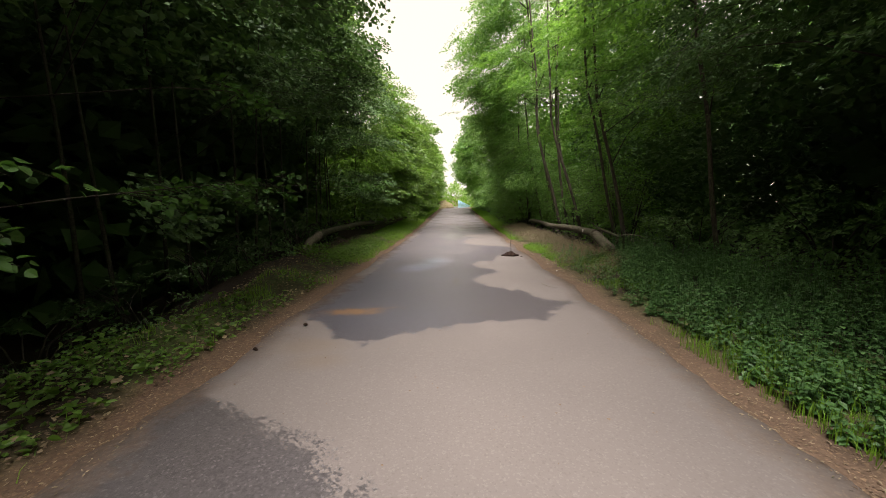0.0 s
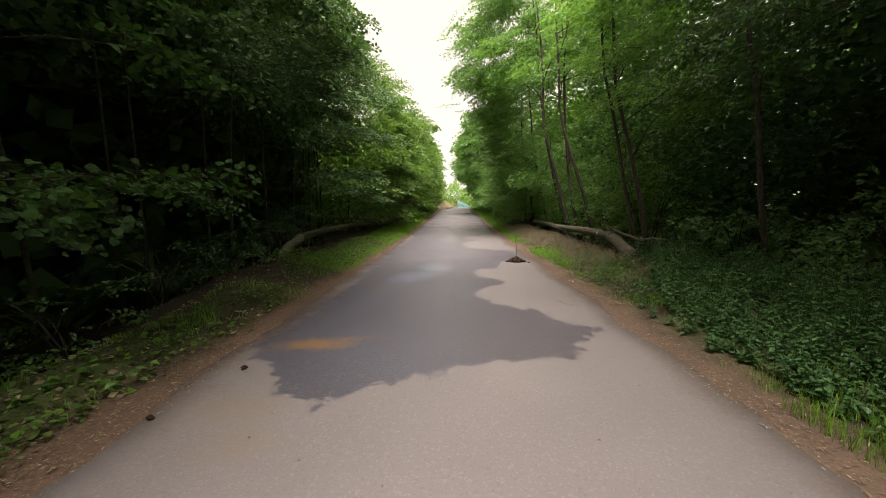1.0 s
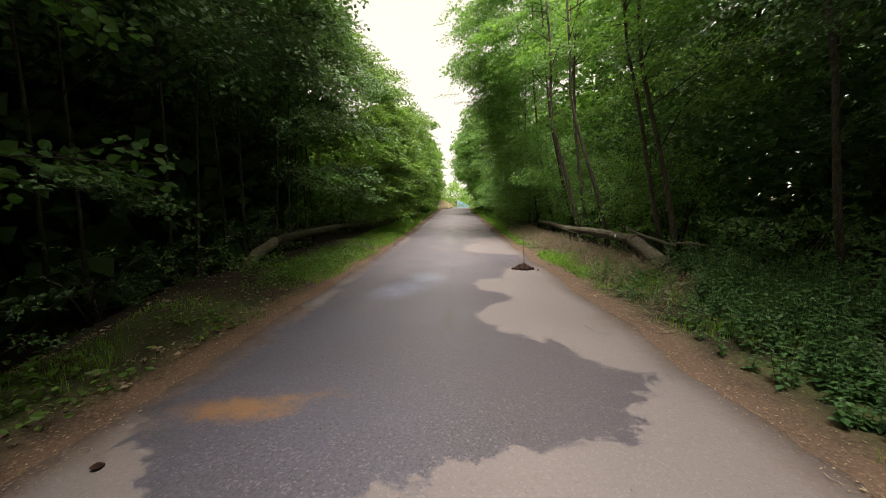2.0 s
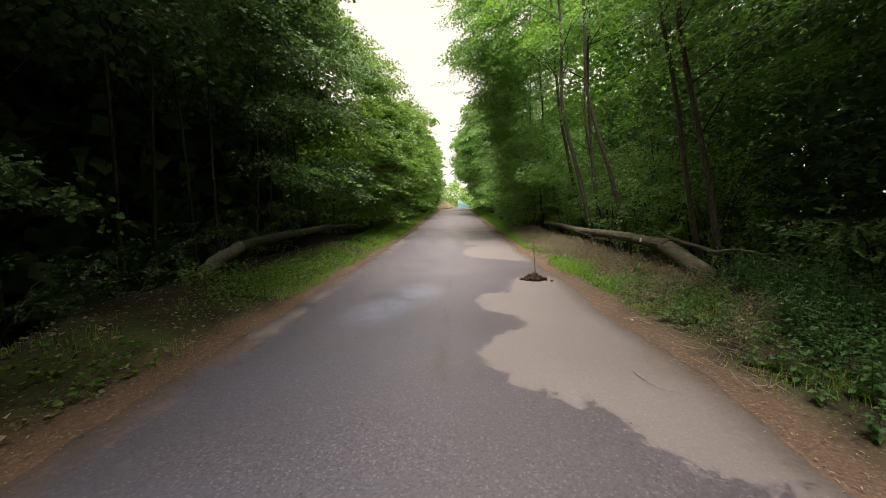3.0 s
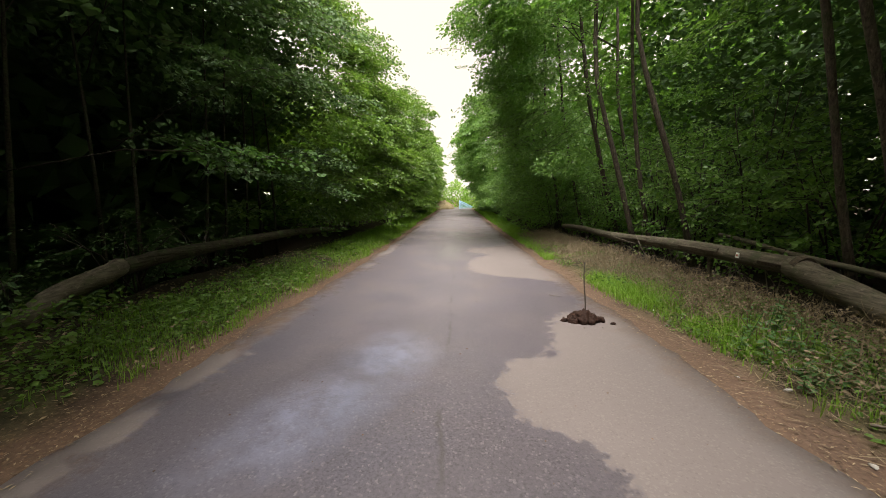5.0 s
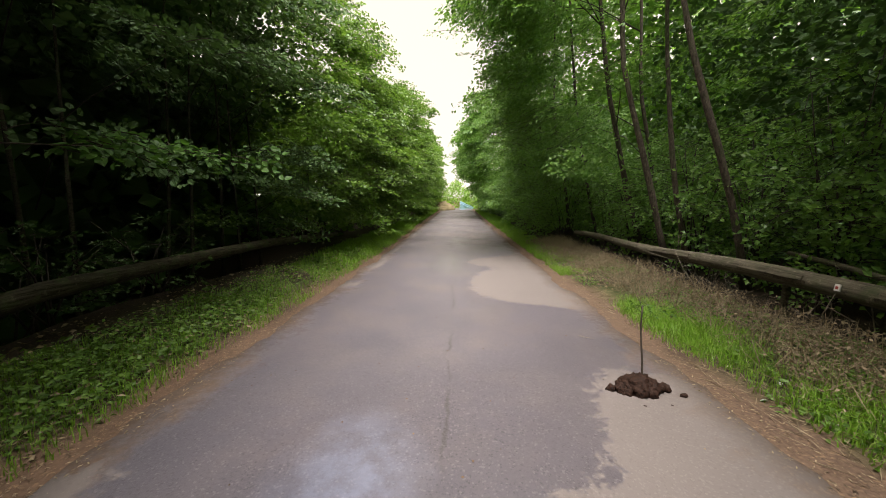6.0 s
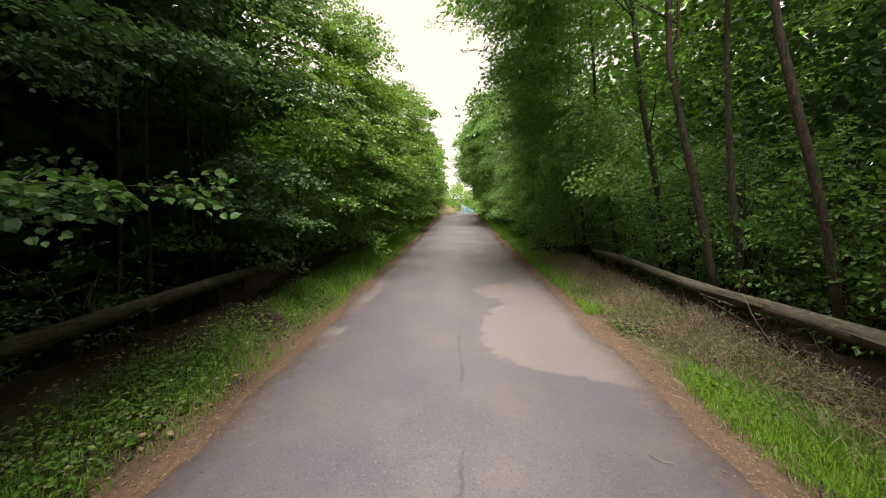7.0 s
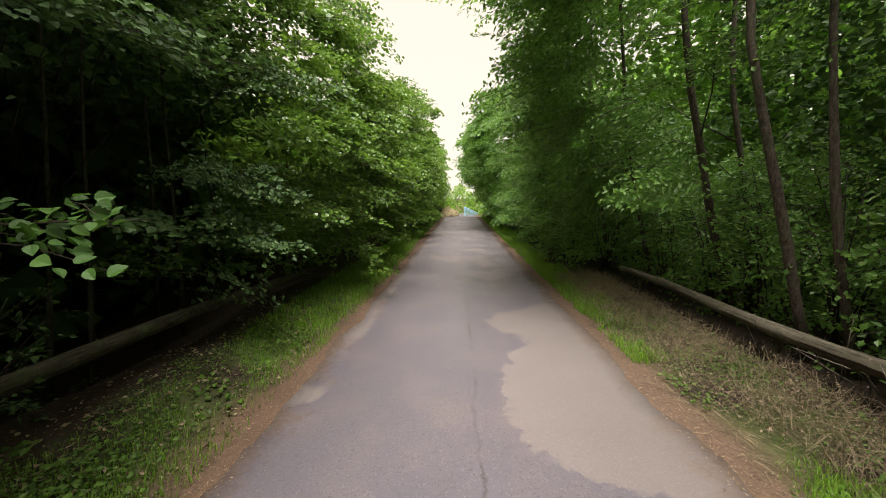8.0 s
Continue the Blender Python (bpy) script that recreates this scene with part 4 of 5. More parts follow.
def build_plain_log(label, points, radii, name="fallen_log", material=None):
    log = thing(name, points[0], label, "log")
    s = Soup()
    p = np.array(points, dtype=float)
    t = np.linspace(0, 1, 18)
    k = np.linspace(0, 1, len(p))
    pts = np.stack([np.interp(t, k, p[:, i]) for i in range(3)], axis=1)
    pts[:, 0] += 0.03 * np.sin(t * 9)
    add_tube(s, pts, np.interp(t, k, radii), 11, 0.05)
    part("trunk", s.mesh("trunk", True), material or DEAD_BARK, log)
    return log


build_right_log()
build_plain_log("thinner grey fallen trunk lying behind the larger log", [(3.98, 10.9, 0.76), (3.82, 10.0, 0.7), (3.69, 9.1, 0.63), (3.62, 8.18, 0.56)], [0.024, 0.03, 0.032, 0.028])
build_plain_log("short pale broken stake standing at the log's end", [(3.6, 8.2, 0.1), (3.61, 8.2, 0.4), (3.62, 8.21, 0.64)], [0.02, 0.018, 0.013], "broken_stake", PALE_TWIG)
build_plain_log("pale bare fallen branch caught in the undergrowth", [(3.62, 8.18, 0.59), (3.8, 8.15, 0.62), (4.04, 8.0, 0.6), (4.25, 7.7, 0.41), (4.3, 7.4, 0.15)], [0.015, 0.014, 0.012, 0.01, 0.006], "fallen_branch", PALE_TWIG)
build_plain_log("grey fallen trunk lying in deep shade under the trees", [(-3.46, 8.95, 0.5), (-3.46, 9.4, 0.56), (-3.46, 11.0, 0.58), (-3.47, 13.0, 0.61), (-3.5, 17.0, 0.5)], [0.09, 0.085, 0.08, 0.08, 0.06], "fallen_log", SHADED_MOSSY_BARK)
build_plain_log("pale broken end of a fallen trunk leaning to the ground", [(-3.42, 7.9, 0.16), (-3.44, 8.4, 0.36), (-3.46, 9.0, 0.53)], [0.1, 0.1, 0.095])


def build_brush(x0, y0, count):
    brush = thing("brush_pile", (x0, y0, float(ground_height(x0, y0))), "tangle of thin dry pale twigs beside the fallen log", "brush", "dead brush beside the log")
    for k in range(count):
        x, y = x0 + rng.normal(0, 0.22), y0 + rng.normal(0, 0.45)
        z = float(ground_height(x, y)) - 0.02
        d = np.array([rng.normal(-0.15, 0.3), rng.normal(0, 0.4), rng.uniform(0.35, 1.0)])
        l = rng.uniform(0.5, 1.1)
        p0 = np.array([x, y, z])
        p1 = p0 + d * l * 0.5 + rng.normal(0, 0.05, 3)
        p2 = p1 + d * l * 0.4 * (1, 1, 0.4) + rng.normal(0, 0.1, 3)
        s = Soup()
        add_tube(s, [p0, p1, p2], [0.007, 0.005, 0.002], 4)
        add_tube(s, [p1, p1 + rng.normal(0, 0.18, 3)], [0.003, 0.001], 3)
        part("dry_twig", s.mesh("dry_twig", True), PALE_TWIG, brush)


for x0, y0, count in ((3.75, 10.4, 14), (3.75, 11.8, 14), (3.8, 13.0, 10), (3.65, 7.9, 8)):
    build_brush(x0, y0, count)

# ---- mud heap with a stick, in the lane ----


def build_mud_heap():
    x0, y0 = 1.352, 8.96
    heap = thing("mud_heap", (x0, y0, 0.0), "heap of dark wet mud with an upright stick on asphalt", "mud heap")
    lumps = [(0, 0, 0.05, 0.085), (-0.07, 0.01, 0.035, 0.065), (0.07, -0.01, 0.035, 0.068), (0.02, 0.04, 0.065, 0.055), (-0.02, -0.05, 0.03, 0.06), (0.06, 0.04, 0.05, 0.05),
             (-0.13, -0.01, 0.025, 0.045), (-0.185, 0.0, 0.018, 0.036), (0.13, 0.0, 0.026, 0.045), (0.19, 0.005, 0.03, 0.032), (-0.03, 0.03, 0.075, 0.042), (0.05, -0.06, 0.025, 0.05), (-0.1, -0.05, 0.02, 0.038)]
    for k in range(34):
        a, q = 2.4 * k, 0.05 + 0.13 * ((k * 0.618) % 1)
        lumps.append((1.15 * q * math.cos(a), 0.62 * q * math.sin(a), max(0.012, 0.1 - 0.5 * q) + 0.012 * math.sin(5.0 * k), 0.016 + 0.016 * ((k * 0.37) % 1)))
    for x, yy, z, r in lumps:
        bm = bmesh.new()
        c = Vector((x0 + x, y0 + yy, z))
        made = bmesh.ops.create_icosphere(bm, subdivisions=3 if r > 0.034 else 2, radius=r, matrix=Matrix.Translation(c))
        for v in made["verts"]:
            d = (v.co - c).normalized()
            v.co += d * r * (0.5 * noise.noise(v.co * 30) + 0.35 * noise.noise(v.co * 75))
            v.co.z = max(v.co.z, 0.004)
        for f in bm.faces:
            f.smooth = True
        part("clod", bm, MUD, heap)
    s = Soup()
    t = np.linspace(0, 1, 9)
    add_tube(s, np.stack([x0 + 0.025 - 0.03 * t + 0.006 * np.sin(7 * t), y0 + 0.02 + 0.0 * t, 0.06 + 0.56 * t], axis=1), 0.0075 - 0.003 * t, 6, 0.1)
    for h, dx, dz in ((0.5, 0.07, 0.06), (0.56, -0.05, 0.05), (0.6, 0.05, 0.02), (0.58, -0.02, 0.08)):
        add_tube(s, [(x0 - 0.005, y0 + 0.02, h + 0.01), (x0 - 0.005 + dx, y0 + 0.02, h + 0.01 + dz)], [0.002, 0.001], 4)
    part("stick", s.mesh("stick", True), TWIG, heap, "thin dark upright stick")
    for x, yy, r in ((1.625, 8.9, 0.022), (1.3, 8.76, 0.012), (1.48, 8.78, 0.009), (1.19, 8.72, 0.009)):
        bm = bmesh.new()
        bmesh.ops.create_icosphere(bm, subdivisions=2, radius=r, matrix=Matrix.LocRotScale((x, yy, r * 0.5 + 0.005), None, (1.2, 0.9, 0.7)))
        for v in bm.verts:
            v.co += Vector((1, 1, 0.4)) * 0.35 * r * noise.noise(v.co * 60)
        tagged(part("mud_clod", bm, MUD), "small dark clod of mud on the asphalt", "mud clod", "mud clods")


build_mud_heap()

# ---- far end: railing and bank ----


def build_railing():
    rail = thing("railing", (1.0, 48, float(road_height(48))), "light blue painted metal bridge railing at the end of the lane", "railing")
    a, b = Vector((0.35, 50.0, 0)), Vector((2.3, 52.5, 0))
    for k in range(15):
        p = a.lerp(b, k / 14)
        z = float(ground_height(p.x, p.y))
        top = 1.95 - 0.85 * k / 14
        bm = bmesh.new()
        bmesh.ops.create_cube(bm, size=1, matrix=Matrix.LocRotScale((p.x, p.y, (z - 0.1 + top) / 2), Euler((0, 0, radians(53))), (0.09, 0.05, top - z + 0.1)))
        part("baluster" if k % 7 else "post", bm, BLUE_PAINT, rail)
    s = Soup()
    for h in (0.0, -0.22):
        add_tube(s, [(a.x, a.y, 1.95 + h), (b.x, b.y, 1.1 + h)], [0.06, 0.06], 8)
    part("handrail", s.mesh("handrail", True), BLUE_PAINT, rail)


def build_bank():
    bm = bmesh.new()
    bmesh.ops.create_icosphere(bm, subdivisions=4, radius=1, matrix=Matrix.LocRotScale((-1.9, 49.5, float(road_height(49)) - 0.2), None, (1.5, 2.5, 1.0)))
    for v in bm.verts:
        v.co += Vector((1, 1, 1)) * (0.4 * noise.noise(v.co * 0.9) + 0.15 * noise.noise(v.co * 3.5))
    tagged(part("earth_bank", bm, EARTH), "bare sandy earth bank at the end of the lane", "bank", kind="structure")


build_railing()
build_bank()

# ---- verge plants ----


def scatter(n, xr, yr):
    return rng.uniform(*xr, n), rng.uniform(*yr, n)


def add_blades(soup, x, y, height, lean=0.35, wide=0.006):
    n = len(x)
    z = ground_height(x, y)
    foot = np.stack([x, y, z], axis=1)
    a = rng.uniform(0, 2 * math.pi, n)
    h = height * rng.uniform(0.5, 1.2, n)
    out = np.stack([np.cos(a), np.sin(a), np.zeros(n)], axis=1)
    across = np.stack([-np.sin(a), np.cos(a), np.zeros(n)], axis=1) * wide
    l = rng.uniform(0.1, 1.0, n) * lean
    up = np.array([0, 0, 1.0])
    mid = foot + up * (h * 0.6)[:, None] + out * (l * h * 0.35)[:, None]
    tip = foot + up * (h * np.sqrt(np.clip(1 - l * l * 0.7, 0.1, 1)))[:, None] + out * (l * h)[:, None]
    v = np.stack([foot - across, foot + across, mid - across * 0.7, mid + across * 0.7, tip], axis=1)
    base = soup.n
    soup.add(v.reshape(-1, 3), (np.array([[0, 1, 3, 2]])[None] + (np.arange(n) * 5)[:, None, None]).reshape(-1, 4))
    soup.f.setdefault(3, []).append((np.array([[2, 3, 4]])[None] + (np.arange(n) * 5)[:, None, None] + base).reshape(-1, 3).astype(np.int32))


def add_low_leaves(soup, x, y, height, leaf, width=0.4, fine=True):
    """Low weeds: little rosettes of leaves at random heights."""
    n = len(x)
    z = ground_height(x, y) + height * rng.random(n) ** 1.3
    a = rng.uniform(0, 2 * math.pi, n)
    along = np.stack([np.cos(a), np.sin(a), rng.normal(0.05, 0.25, n)], axis=1)
    normal = np.array([0, 0, 1]) + rng.normal(0, 0.6, (n, 3))
    add_leaves(soup, np.stack([x, y, z], axis=1), along, normal, leaf * rng.uniform(0.5, 1.3, n), width, fine)


def stuff(name, soup, material, label):
    tagged(part(name, soup.mesh(name), material), label, name.replace("_", " "), kind="stuff")


def patchy(x, y, s, level, shift=0.0):
    return wave(x * 1.3 + shift, y + shift, s) + rng.normal(0, 0.25, len(x)) > level


# grass: tufts on both verges, thick and bright where light falls
grass = Soup()
x, y = scatter(46000, (-3.1, -1.95), (0.5, 24))
k = patchy(x, y, 1.1, -0.1) & ((y > 7.5) | patchy(x, y, 1.9, 0.5, 12)) & (x < -2.0 + 0.15 * wave(y, y, 1.7) + rng.normal(0, 0.08, len(x)))
add_blades(grass, x[k], y[k], 0.08, 0.7, 0.003)
x, y = scatter(16000, (-3.2, -2.1), (14, 48))
add_blades(grass, x, y, 0.1, 0.5, 0.009)
x, y = scatter(34000, (1.95, 3.1), (8.6, 12.0))
k = ((x - 2.4) / 0.33) ** 2 + ((y - 10.3) / 1.0) ** 2 + rng.normal(0, 0.35, len(x)) < 0.95
add_blades(grass, x[k], y[k], 0.085, 0.9, 0.003)
x, y = scatter(30000, (2.0, 2.75), (13.2, 26))
k = patchy(x, y, 0.9, -0.3, 3) & (x > 2.05 + 0.12 * wave(y, y, 2.1) + rng.normal(0, 0.07, len(x)))
add_blades(grass, x[k], y[k], 0.1, 0.7, 0.005)
x, y = scatter(14000, (2.0, 2.9), (26, 47))
add_blades(grass, x, y, 0.12, 0.5, 0.012)
x, y = scatter(14000, (2.0, 2.9), (0.5, 9.2))
k = patchy(x, y, 1.4, np.where((y > 3.8) & (y < 7.2), 0.7, 0.25), 5) & (x > 2.1 + 0.15 * wave(y, y, 1.7))
add_blades(grass, x[k], y[k], 0.085, 0.8, 0.0028)
x, y = scatter(3200, (2.0, 2.6), (0.9, 3.2))
k = patchy(x, y, 1.6, -0.3, 1)
add_blades(grass, x[k], y[k], 0.15, 0.6, 0.0025)
x, y = scatter(9000, (2.05, 3.0), (7.4, 9.3))
k = ((x - 2.5) / 0.32) ** 2 + ((y - 8.35) / 0.6) ** 2 + rng.normal(0, 0.3, len(x)) < 0.9
add_blades(grass, x[k], y[k], 0.08, 0.9, 0.004)
x, y = scatter(1200, (2.2, 3.2), (5.8, 7.6))
k = ((x - 2.7) / 0.4) ** 2 + ((y - 6.8) / 0.6) ** 2 + rng.normal(0, 0.35, len(x)) < 0.9
add_blades(grass, x[k], y[k], 0.07, 0.9, 0.004)
stuff("grass", grass, GRASS, "patchy bright green grass on the verges")

# low weeds west of the road
weeds = Soup()
x, y = scatter(60000, (-3.6, -2.0), (0.3, 22))
k = patchy(x, y, 1.3, -0.1, 2) & (patchy(x, y, 2.7, 0.0, 15) | (y > 15)) & ((y > 7.6) | (patchy(x, y, 2.1, -0.05, 11) & (y < 4.2)) | patchy(x, y, 2.1, 0.8, 11)) & (x > -2.75 - 0.12 * np.clip(y - 8, 0, 4) + 0.12 * wave(y, y, 2.3)) & (x < -2.02 + 0.15 * wave(y, y, 1.7) + rng.normal(0, 0.08, len(x)))
add_low_leaves(weeds, x[k], y[k], 0.1, 0.032, 0.24, False)
x, y = scatter(2600, (-3.3, -2.15), (0.3, 14))
k = patchy(x, y, 1.7, 0.2, 6) & ((y < 4.5) | (y > 7.3))
add_low_leaves(weeds, x[k], y[k], 0.15, 0.06)
x, y = scatter(500, (-3.5, -3.0), (7.6, 8.7))
add_low_leaves(weeds, x, y, 0.22, 0.05)
x, y = scatter(14000, (2.1, 3.4), (7.0, 18))
k = patchy(x, y, 1.4, -0.05, 7) & (x < 3.25)
add_low_leaves(weeds, x[k], y[k], 0.1, 0.04, 0.3)
x, y = scatter(8000, (2.2, 3.3), (5.2, 9.6))
k = patchy(x, y, 1.5, np.where(y < 7, 0.5, 0.15), 9)
add_low_leaves(weeds, x[k], y[k], 0.1, 0.034, 0.34, False)
stuff("weeds", weeds, WEED_LEAF, "low leafy green weeds covering the verge")

# lush broad-leaved patch west of the road
lush = Soup()
x, y = scatter(16000, (-3.4, -2.1), (6.4, 12.5))
k = ((x + 2.5) / 0.42) ** 2 + ((y - 9.1) / 2.3) ** 2 + rng.normal(0, 0.3, len(x)) + 0.4 * wave(x * 2, y, 2.2) < 0.9
add_low_leaves(lush, x[k], y[k], 0.17, 0.037, 0.32, False)
x, y = scatter(1500, (-2.75, -2.08), (0.8, 6.0))
k = patchy(x, y, 2.3, 0.15, 3)
add_low_leaves(lush, x[k], y[k], 0.12, 0.055, 0.36, True)
x, y = scatter(500, (2.25, 3.0), (4.6, 9.4))
k = patchy(x, y, 2.1, 0.35, 8)
add_low_leaves(lush, x[k], y[k], 0.13, 0.045, 0.34, True)
x, y = scatter(3200, (-2.85, -2.1), (0.5, 3.6))
k = patchy(x, y, 2.0, 0.0, 21)
add_low_leaves(lush, x[k], y[k], 0.12, 0.042, 0.34, True)
stuff("ground_cover", lush, WEED_LEAF, "lush bright green leafy ground cover on the verge")

# nettles
nettles, stalks = Soup(), Soup()
x, y = scatter(4100, (2.05, 4.8), (0.2, 8.3))
k = (x > 2.15 + 0.18 * wave(y, y, 1.2) + np.clip((y - 3.7) * 0.3, 0, 1.3)) & (x < 4.45 + 0.3 * wave(y, y * 0.5, 1.8)) & (y > 0.5 + 0.3 * wave(x, x, 2.0))
x, y = x[k], y[k]
xs, ys = scatter(420, (2.2, 3.4), (4.2, 8.4))
k = patchy(xs, ys, 2.4, 0.1, 5)
x, y = np.concatenate([x, xs[k]]), np.concatenate([y, ys[k]])
for px, py in zip(x, y):
    tall = rng.uniform(0.16, 0.44) * (0.8 + 0.35 * float(wave(px * 1.4, py, 2.4))) * (1 + 0.35 * min(1.6, max(0, px - 2.5))) * (0.55 + 0.45 * min(1, (px - 1.9) / 0.8))
    z = float(ground_height(px, py))
    dx, dy = rng.normal(0, 0.05, 2)
    n = 14
    t = np.repeat(np.linspace(0.2, 1, n // 2), 2)
    a = np.arange(n) // 2 * 1.57 + (np.arange(n) % 2) * math.pi + rng.uniform(0, 6)
    p = np.stack([px + dx * t, py + dy * t, z + tall * t], axis=1)
    along = np.stack([np.cos(a), np.sin(a), rng.normal(-0.15, 0.2, n)], axis=1)
    add_leaves(nettles, p, along, np.array([0, 0, 1]) + 0.4 * along * (1, 1, 0) + rng.normal(0, 0.15, (n, 3)), rng.uniform(0.04, 0.075) * (1.15 - 0.55 * t) * rng.uniform(0.7, 1.2, n), 0.3, False)
    add_tube(stalks, [(px, py, z - 0.02), (px + dx, py + dy, z + tall)], [0.003, 0.002], 3)
stuff("nettle_bed", nettles, NETTLE_LEAF, "bed of dark green nettles on the verge")
stuff("nettle_stalk", stalks, NETTLE_LEAF, "thin green nettle stalks")

# dry stalks heaped along the log, and litter on the shoulders
dry = Soup()
x, y = scatter(32000, (2.1, 3.2), (5.6, 18))
k = patchy(x, y, 1.9, -0.2, 4) & (y > 5.9 + 0.5 * (x - 2.1)) & (x > 2.2 + np.clip(7.0 - y, 0, 1) * 0.1 + 0.35 * np.exp(-((y - 10.3) / 1.2) ** 2) * 1.6)
x, y = x[k], y[k]
n = len(x)
z = ground_height(x, y) + rng.random(n) ** 1.5 * 0.22
a = rng.uniform(0, 2 * math.pi, n)
d = np.stack([np.cos(a), np.sin(a), rng.normal(0.15, 0.45, n)], axis=1)
add_leaves(dry, np.stack([x, y, z], axis=1), d, rng.normal(0, 1, (n, 3)), rng.uniform(0.04, 0.17, n), 0.012, False)
add_leaves(dry, np.stack([x, y, z], axis=1) + rng.normal(0, 0.05, (n, 3)), rng.normal(0, 1, (n, 3)), rng.normal(0, 1, (n, 3)), rng.uniform(0.01, 0.034, n), 0.3, False)
# upright dead stems, and straw fringing the grass
x, y = scatter(5000, (2.4, 3.3), (7.6, 18))
d = np.stack([rng.normal(0, 0.5, len(x)), rng.normal(0, 0.5, len(x)), rng.uniform(0.5, 1.3, len(x))], axis=1)
add_leaves(dry, np.stack([x, y, ground_height(x, y)], axis=1), d, rng.normal(0, 1, (len(x), 3)), rng.uniform(0.1, 0.34, len(x)), 0.009, False)
x, y = scatter(4600, (1.95, 2.5), (5.4, 24))
a = rng.normal(1.57, 0.7, len(x))
add_leaves(dry, np.stack([x, y, ground_height(x, y) + rng.uniform(0.005, 0.04, len(x))], axis=1), np.stack([np.cos(a), np.sin(a), rng.normal(0, 0.15, len(x))], axis=1), rng.normal(0, 1, (len(x), 3)), rng.uniform(0.06, 0.2, len(x)), 0.014, False)
for sgn, count in ((-1, 6000), (1, 6000)):
    x = sgn * (1.72 + np.abs(rng.normal(0.15, 0.28, count)))
    y = rng.uniform(0.6, 26, count)
    a = rng.uniform(0, 2 * math.pi, count)
    p = np.stack([x, y, np.maximum(ground_height(x, y), road_height(y) - 0.01) + rng.uniform(0.006, 0.02, count)], axis=1)
    add_leaves(dry, p, np.stack([np.cos(a), np.sin(a), rng.normal(0, 0.1, count)], axis=1), np.array([0, 0, 1]) + rng.normal(0, 0.3, (count, 3)), rng.uniform(0.008, 0.035, count), 0.12, False)
x, y = scatter(2600, (-3.6, -2.05), (0.4, 16))
a = rng.uniform(0, 2 * math.pi, len(x))
add_leaves(dry, np.stack([x, y, ground_height(x, y) + rng.uniform(0.01, 0.06, len(x))], axis=1), np.stack([np.cos(a), np.sin(a), rng.normal(0, 0.2, len(x))], axis=1), np.array([0, 0, 1]) + rng.normal(0, 0.5, (len(x), 3)), rng.uniform(0.02, 0.06, len(x)), 0.3, False)
# long bent stalks lying tangled
n = 1100
x, y = rng.uniform(2.4, 3.2, n), 8.8 + 9 * rng.random(n)
z = ground_height(x, y) + rng.uniform(0.03, 0.2, n)
a = rng.uniform(0, 2 * math.pi, n)
reach = rng.uniform(0.06, 0.18, n)
for k in range(n):
    d = np.array([math.cos(a[k]), math.sin(a[k]), rng.normal(0.1, 0.3)]) * reach[k]
    p = np.array([x[k], y[k], z[k]])
    add_tube(dry, [p - d, p + np.array([0, 0, 0.05]), p + d], [0.0018, 0.0016, 0.001], 3)
stuff("dry_stalks", dry, STRAW, "dry brown stalks and litter lying on the verge")

# brown litter trodden into the edges of the lane
litter = Soup()
for sgn, count in ((-1, 7000), (1, 7000)):
    x = sgn * (1.78 + np.abs(rng.normal(0.1, 0.22, count)))
    y = 0.6 + 20 * rng.random(count) ** 1.3
    a = rng.uniform(0, 2 * math.pi, count)
    p = np.stack([x, y, np.maximum(ground_height(x, y), road_height(y) - 0.01) + rng.uniform(0.001, 0.005, count)], axis=1)
    add_leaves(litter, p, np.stack([np.cos(a), np.sin(a), rng.normal(0, 0.1, count)], axis=1), np.array([0, 0, 1]) + rng.normal(0, 0.1, (count, 3)), rng.uniform(0.007, 0.024, count), 0.25, False)
x, y = scatter(9000, (-3.4, -2.0), (0.4, 13))
x[6000:] = 2.5 + 0.6 * (x[6000:] + 3.4)
a = rng.uniform(0, 2 * math.pi, len(x))
add_leaves(litter, np.stack([x, y, ground_height(x, y) + rng.uniform(0.004, 0.03, len(x))], axis=1), np.stack([np.cos(a), np.sin(a), rng.normal(0, 0.2, len(x))], axis=1), np.array([0, 0, 1]) + rng.normal(0, 0.35, (len(x), 3)), rng.uniform(0.01, 0.032, len(x)), 0.3, False)
x, y = scatter(260, (-1.6, 1.7), (1.5, 15))
a = rng.uniform(0, 2 * math.pi, len(x))
add_leaves(litter, np.stack([x, y, road_height(y) + 0.014], axis=1), np.stack([np.cos(a), np.sin(a), 0 * a], axis=1), np.array([0, 0, 1]) + rng.normal(0, 0.2, (len(x), 3)), rng.uniform(0.006, 0.024, len(x)), 0.3, False)
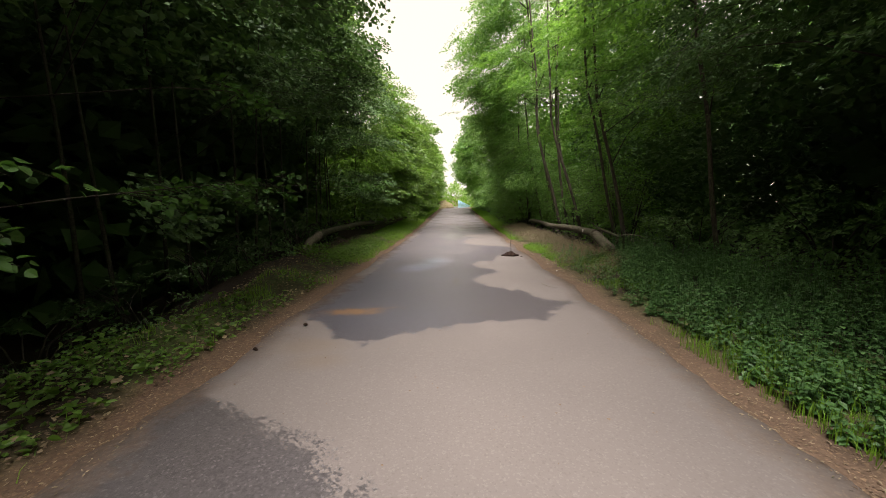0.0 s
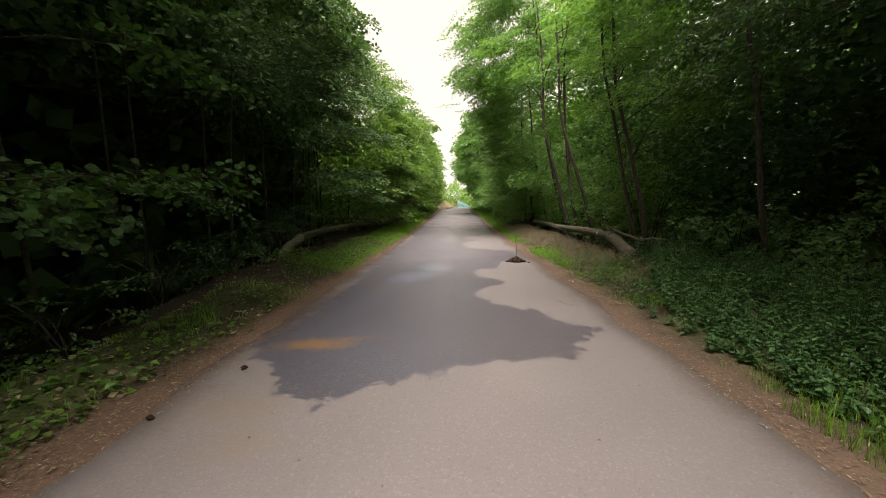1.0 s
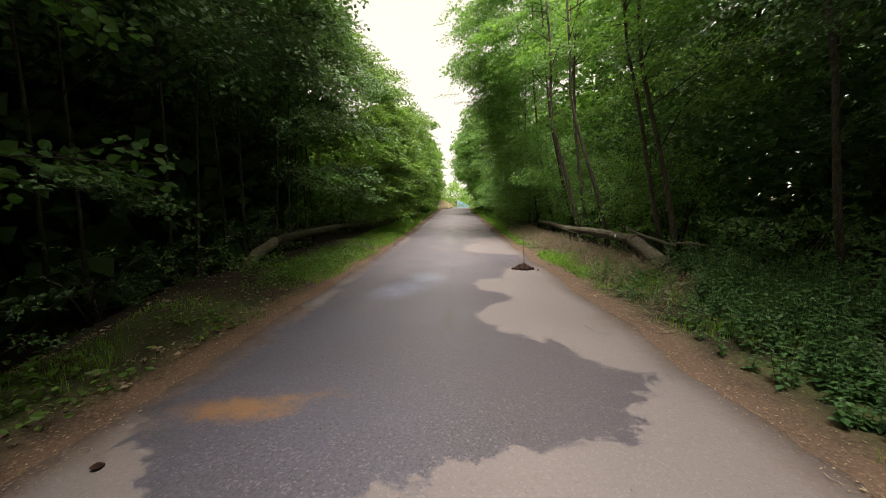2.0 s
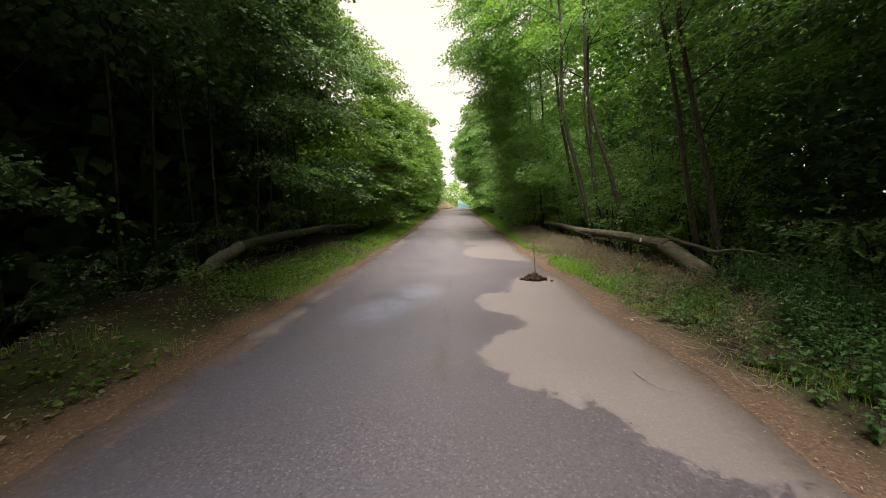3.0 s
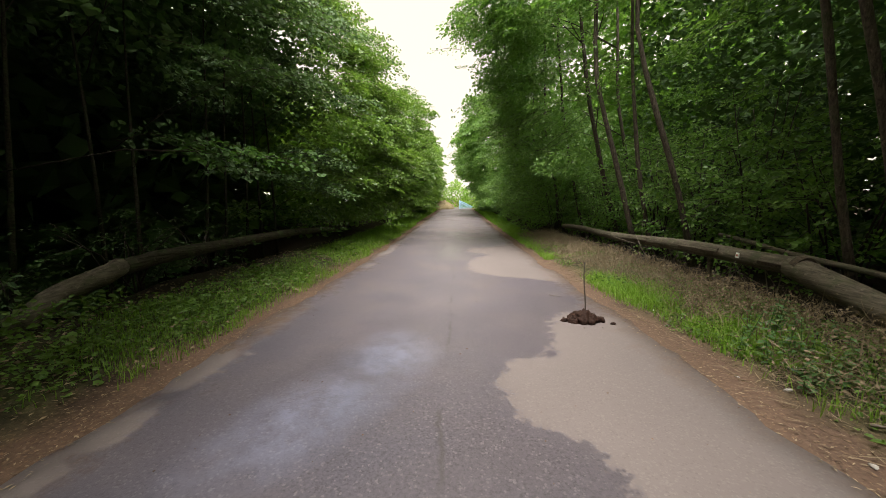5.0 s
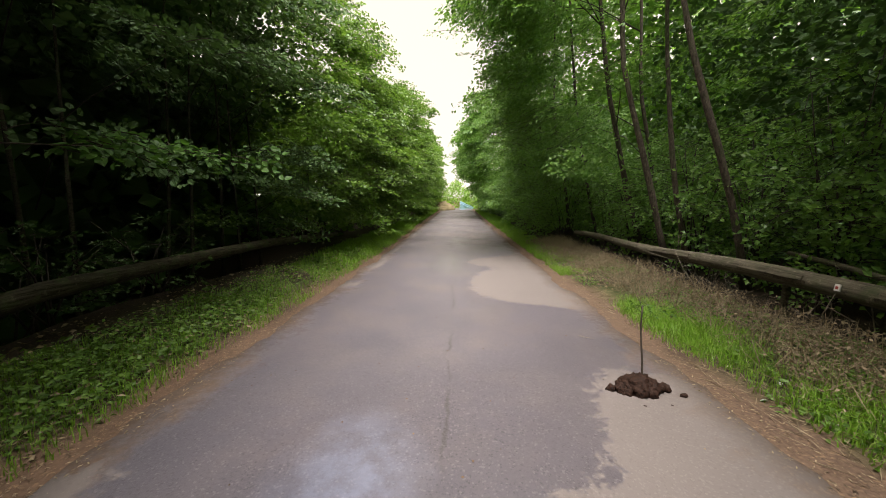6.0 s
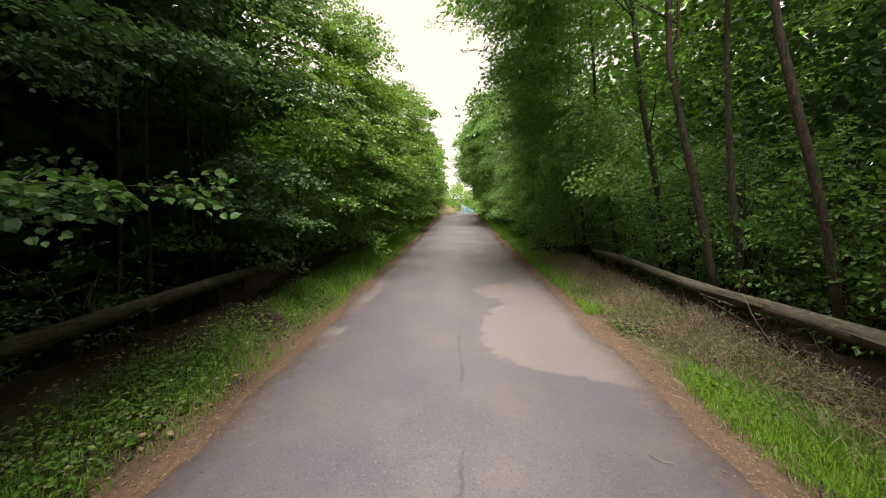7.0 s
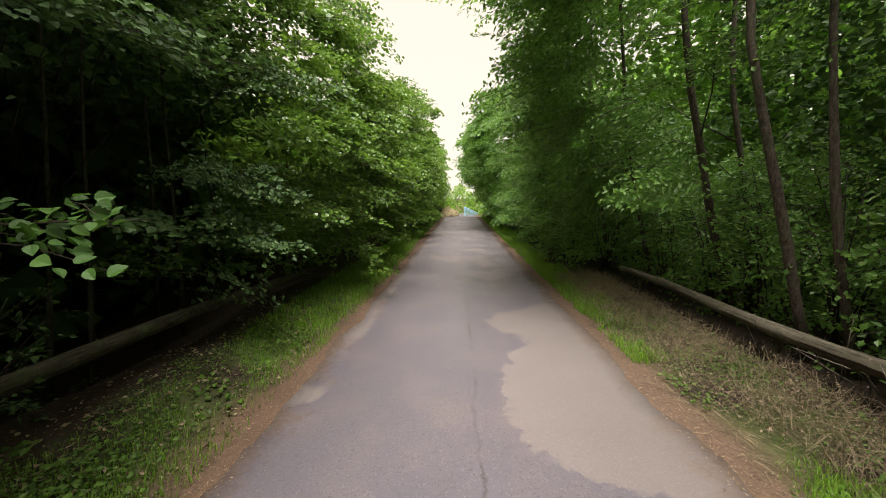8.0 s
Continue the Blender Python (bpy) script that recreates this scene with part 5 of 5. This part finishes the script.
stuff("leaf_litter", litter, LITTER, "trodden brown leaf litter along the edges of the lane")

# ---- single small things ----


def build_twig(points, radius, label, material=TWIG):
    s = Soup()
    add_tube(s, points, np.linspace(radius, radius * 0.4, len(points)), 5)
    tagged(part("fallen_twig", s.mesh("fallen_twig", True), material), label, "twig", "fallen twigs")


def on_ground(x, y, up=0.01):
    return (x, y, max(float(ground_height(x, y)), float(road_height(y)) + (0.012 if abs(x) < 1.75 else -1)) + up)


build_twig([on_ground(1.37, 5.7), on_ground(1.39, 5.56, 0.012), on_ground(1.44, 5.47, 0.006), on_ground(1.54, 5.4)], 0.0035, "thin pale twig lying on the asphalt", PALE_TWIG)
build_twig([on_ground(1.28, 10.0), on_ground(1.33, 9.93, 0.015), on_ground(1.4, 9.92)], 0.0035, "short curved pale twig on the asphalt", PALE_TWIG)
build_twig([on_ground(2.2, 7.2, 0.03), on_ground(2.45, 6.95, 0.05), on_ground(2.6, 6.7, 0.03)], 0.009, "dry fallen twig on the verge", PALE_TWIG)


def build_scrap(x, y, size, name, label, material):
    bm = bmesh.new()
    bmesh.ops.create_icosphere(bm, subdivisions=2, radius=size, matrix=Matrix.LocRotScale(on_ground(x, y, size * 0.3), Euler((0.3, 0.2, x * 7)), (1.2, 0.8, 0.45)))
    for v in bm.verts:
        v.co += Vector((1, 1, 0.6)) * size * 0.6 * noise.noise(v.co * 25)
    tagged(part(name, bm, material), label, name.replace("_", " "))


for x, y, size in ((2.12, 8.86, 0.018), (2.0, 7.81, 0.016), (2.41, 7.86, 0.02), (2.26, 9.37, 0.016), (2.38, 9.05, 0.015), (2.27, 8.56, 0.014)):
    build_scrap(x, y, size, "paper_scrap", "crumpled white paper scrap lying on the verge", PAPER)
build_scrap(-1.56, 3.6, 0.025, "stone", "small dark stone on the asphalt edge", MUD)
build_scrap(-1.72, 2.95, 0.022, "stone", "small dark stone on the asphalt edge", MUD)
build_scrap(1.95, 6.95, 0.02, "stone", "small pale stone beside the lane", STONE)
build_scrap(2.15, 7.6, 0.02, "stone", "small pale stone beside the lane", STONE)
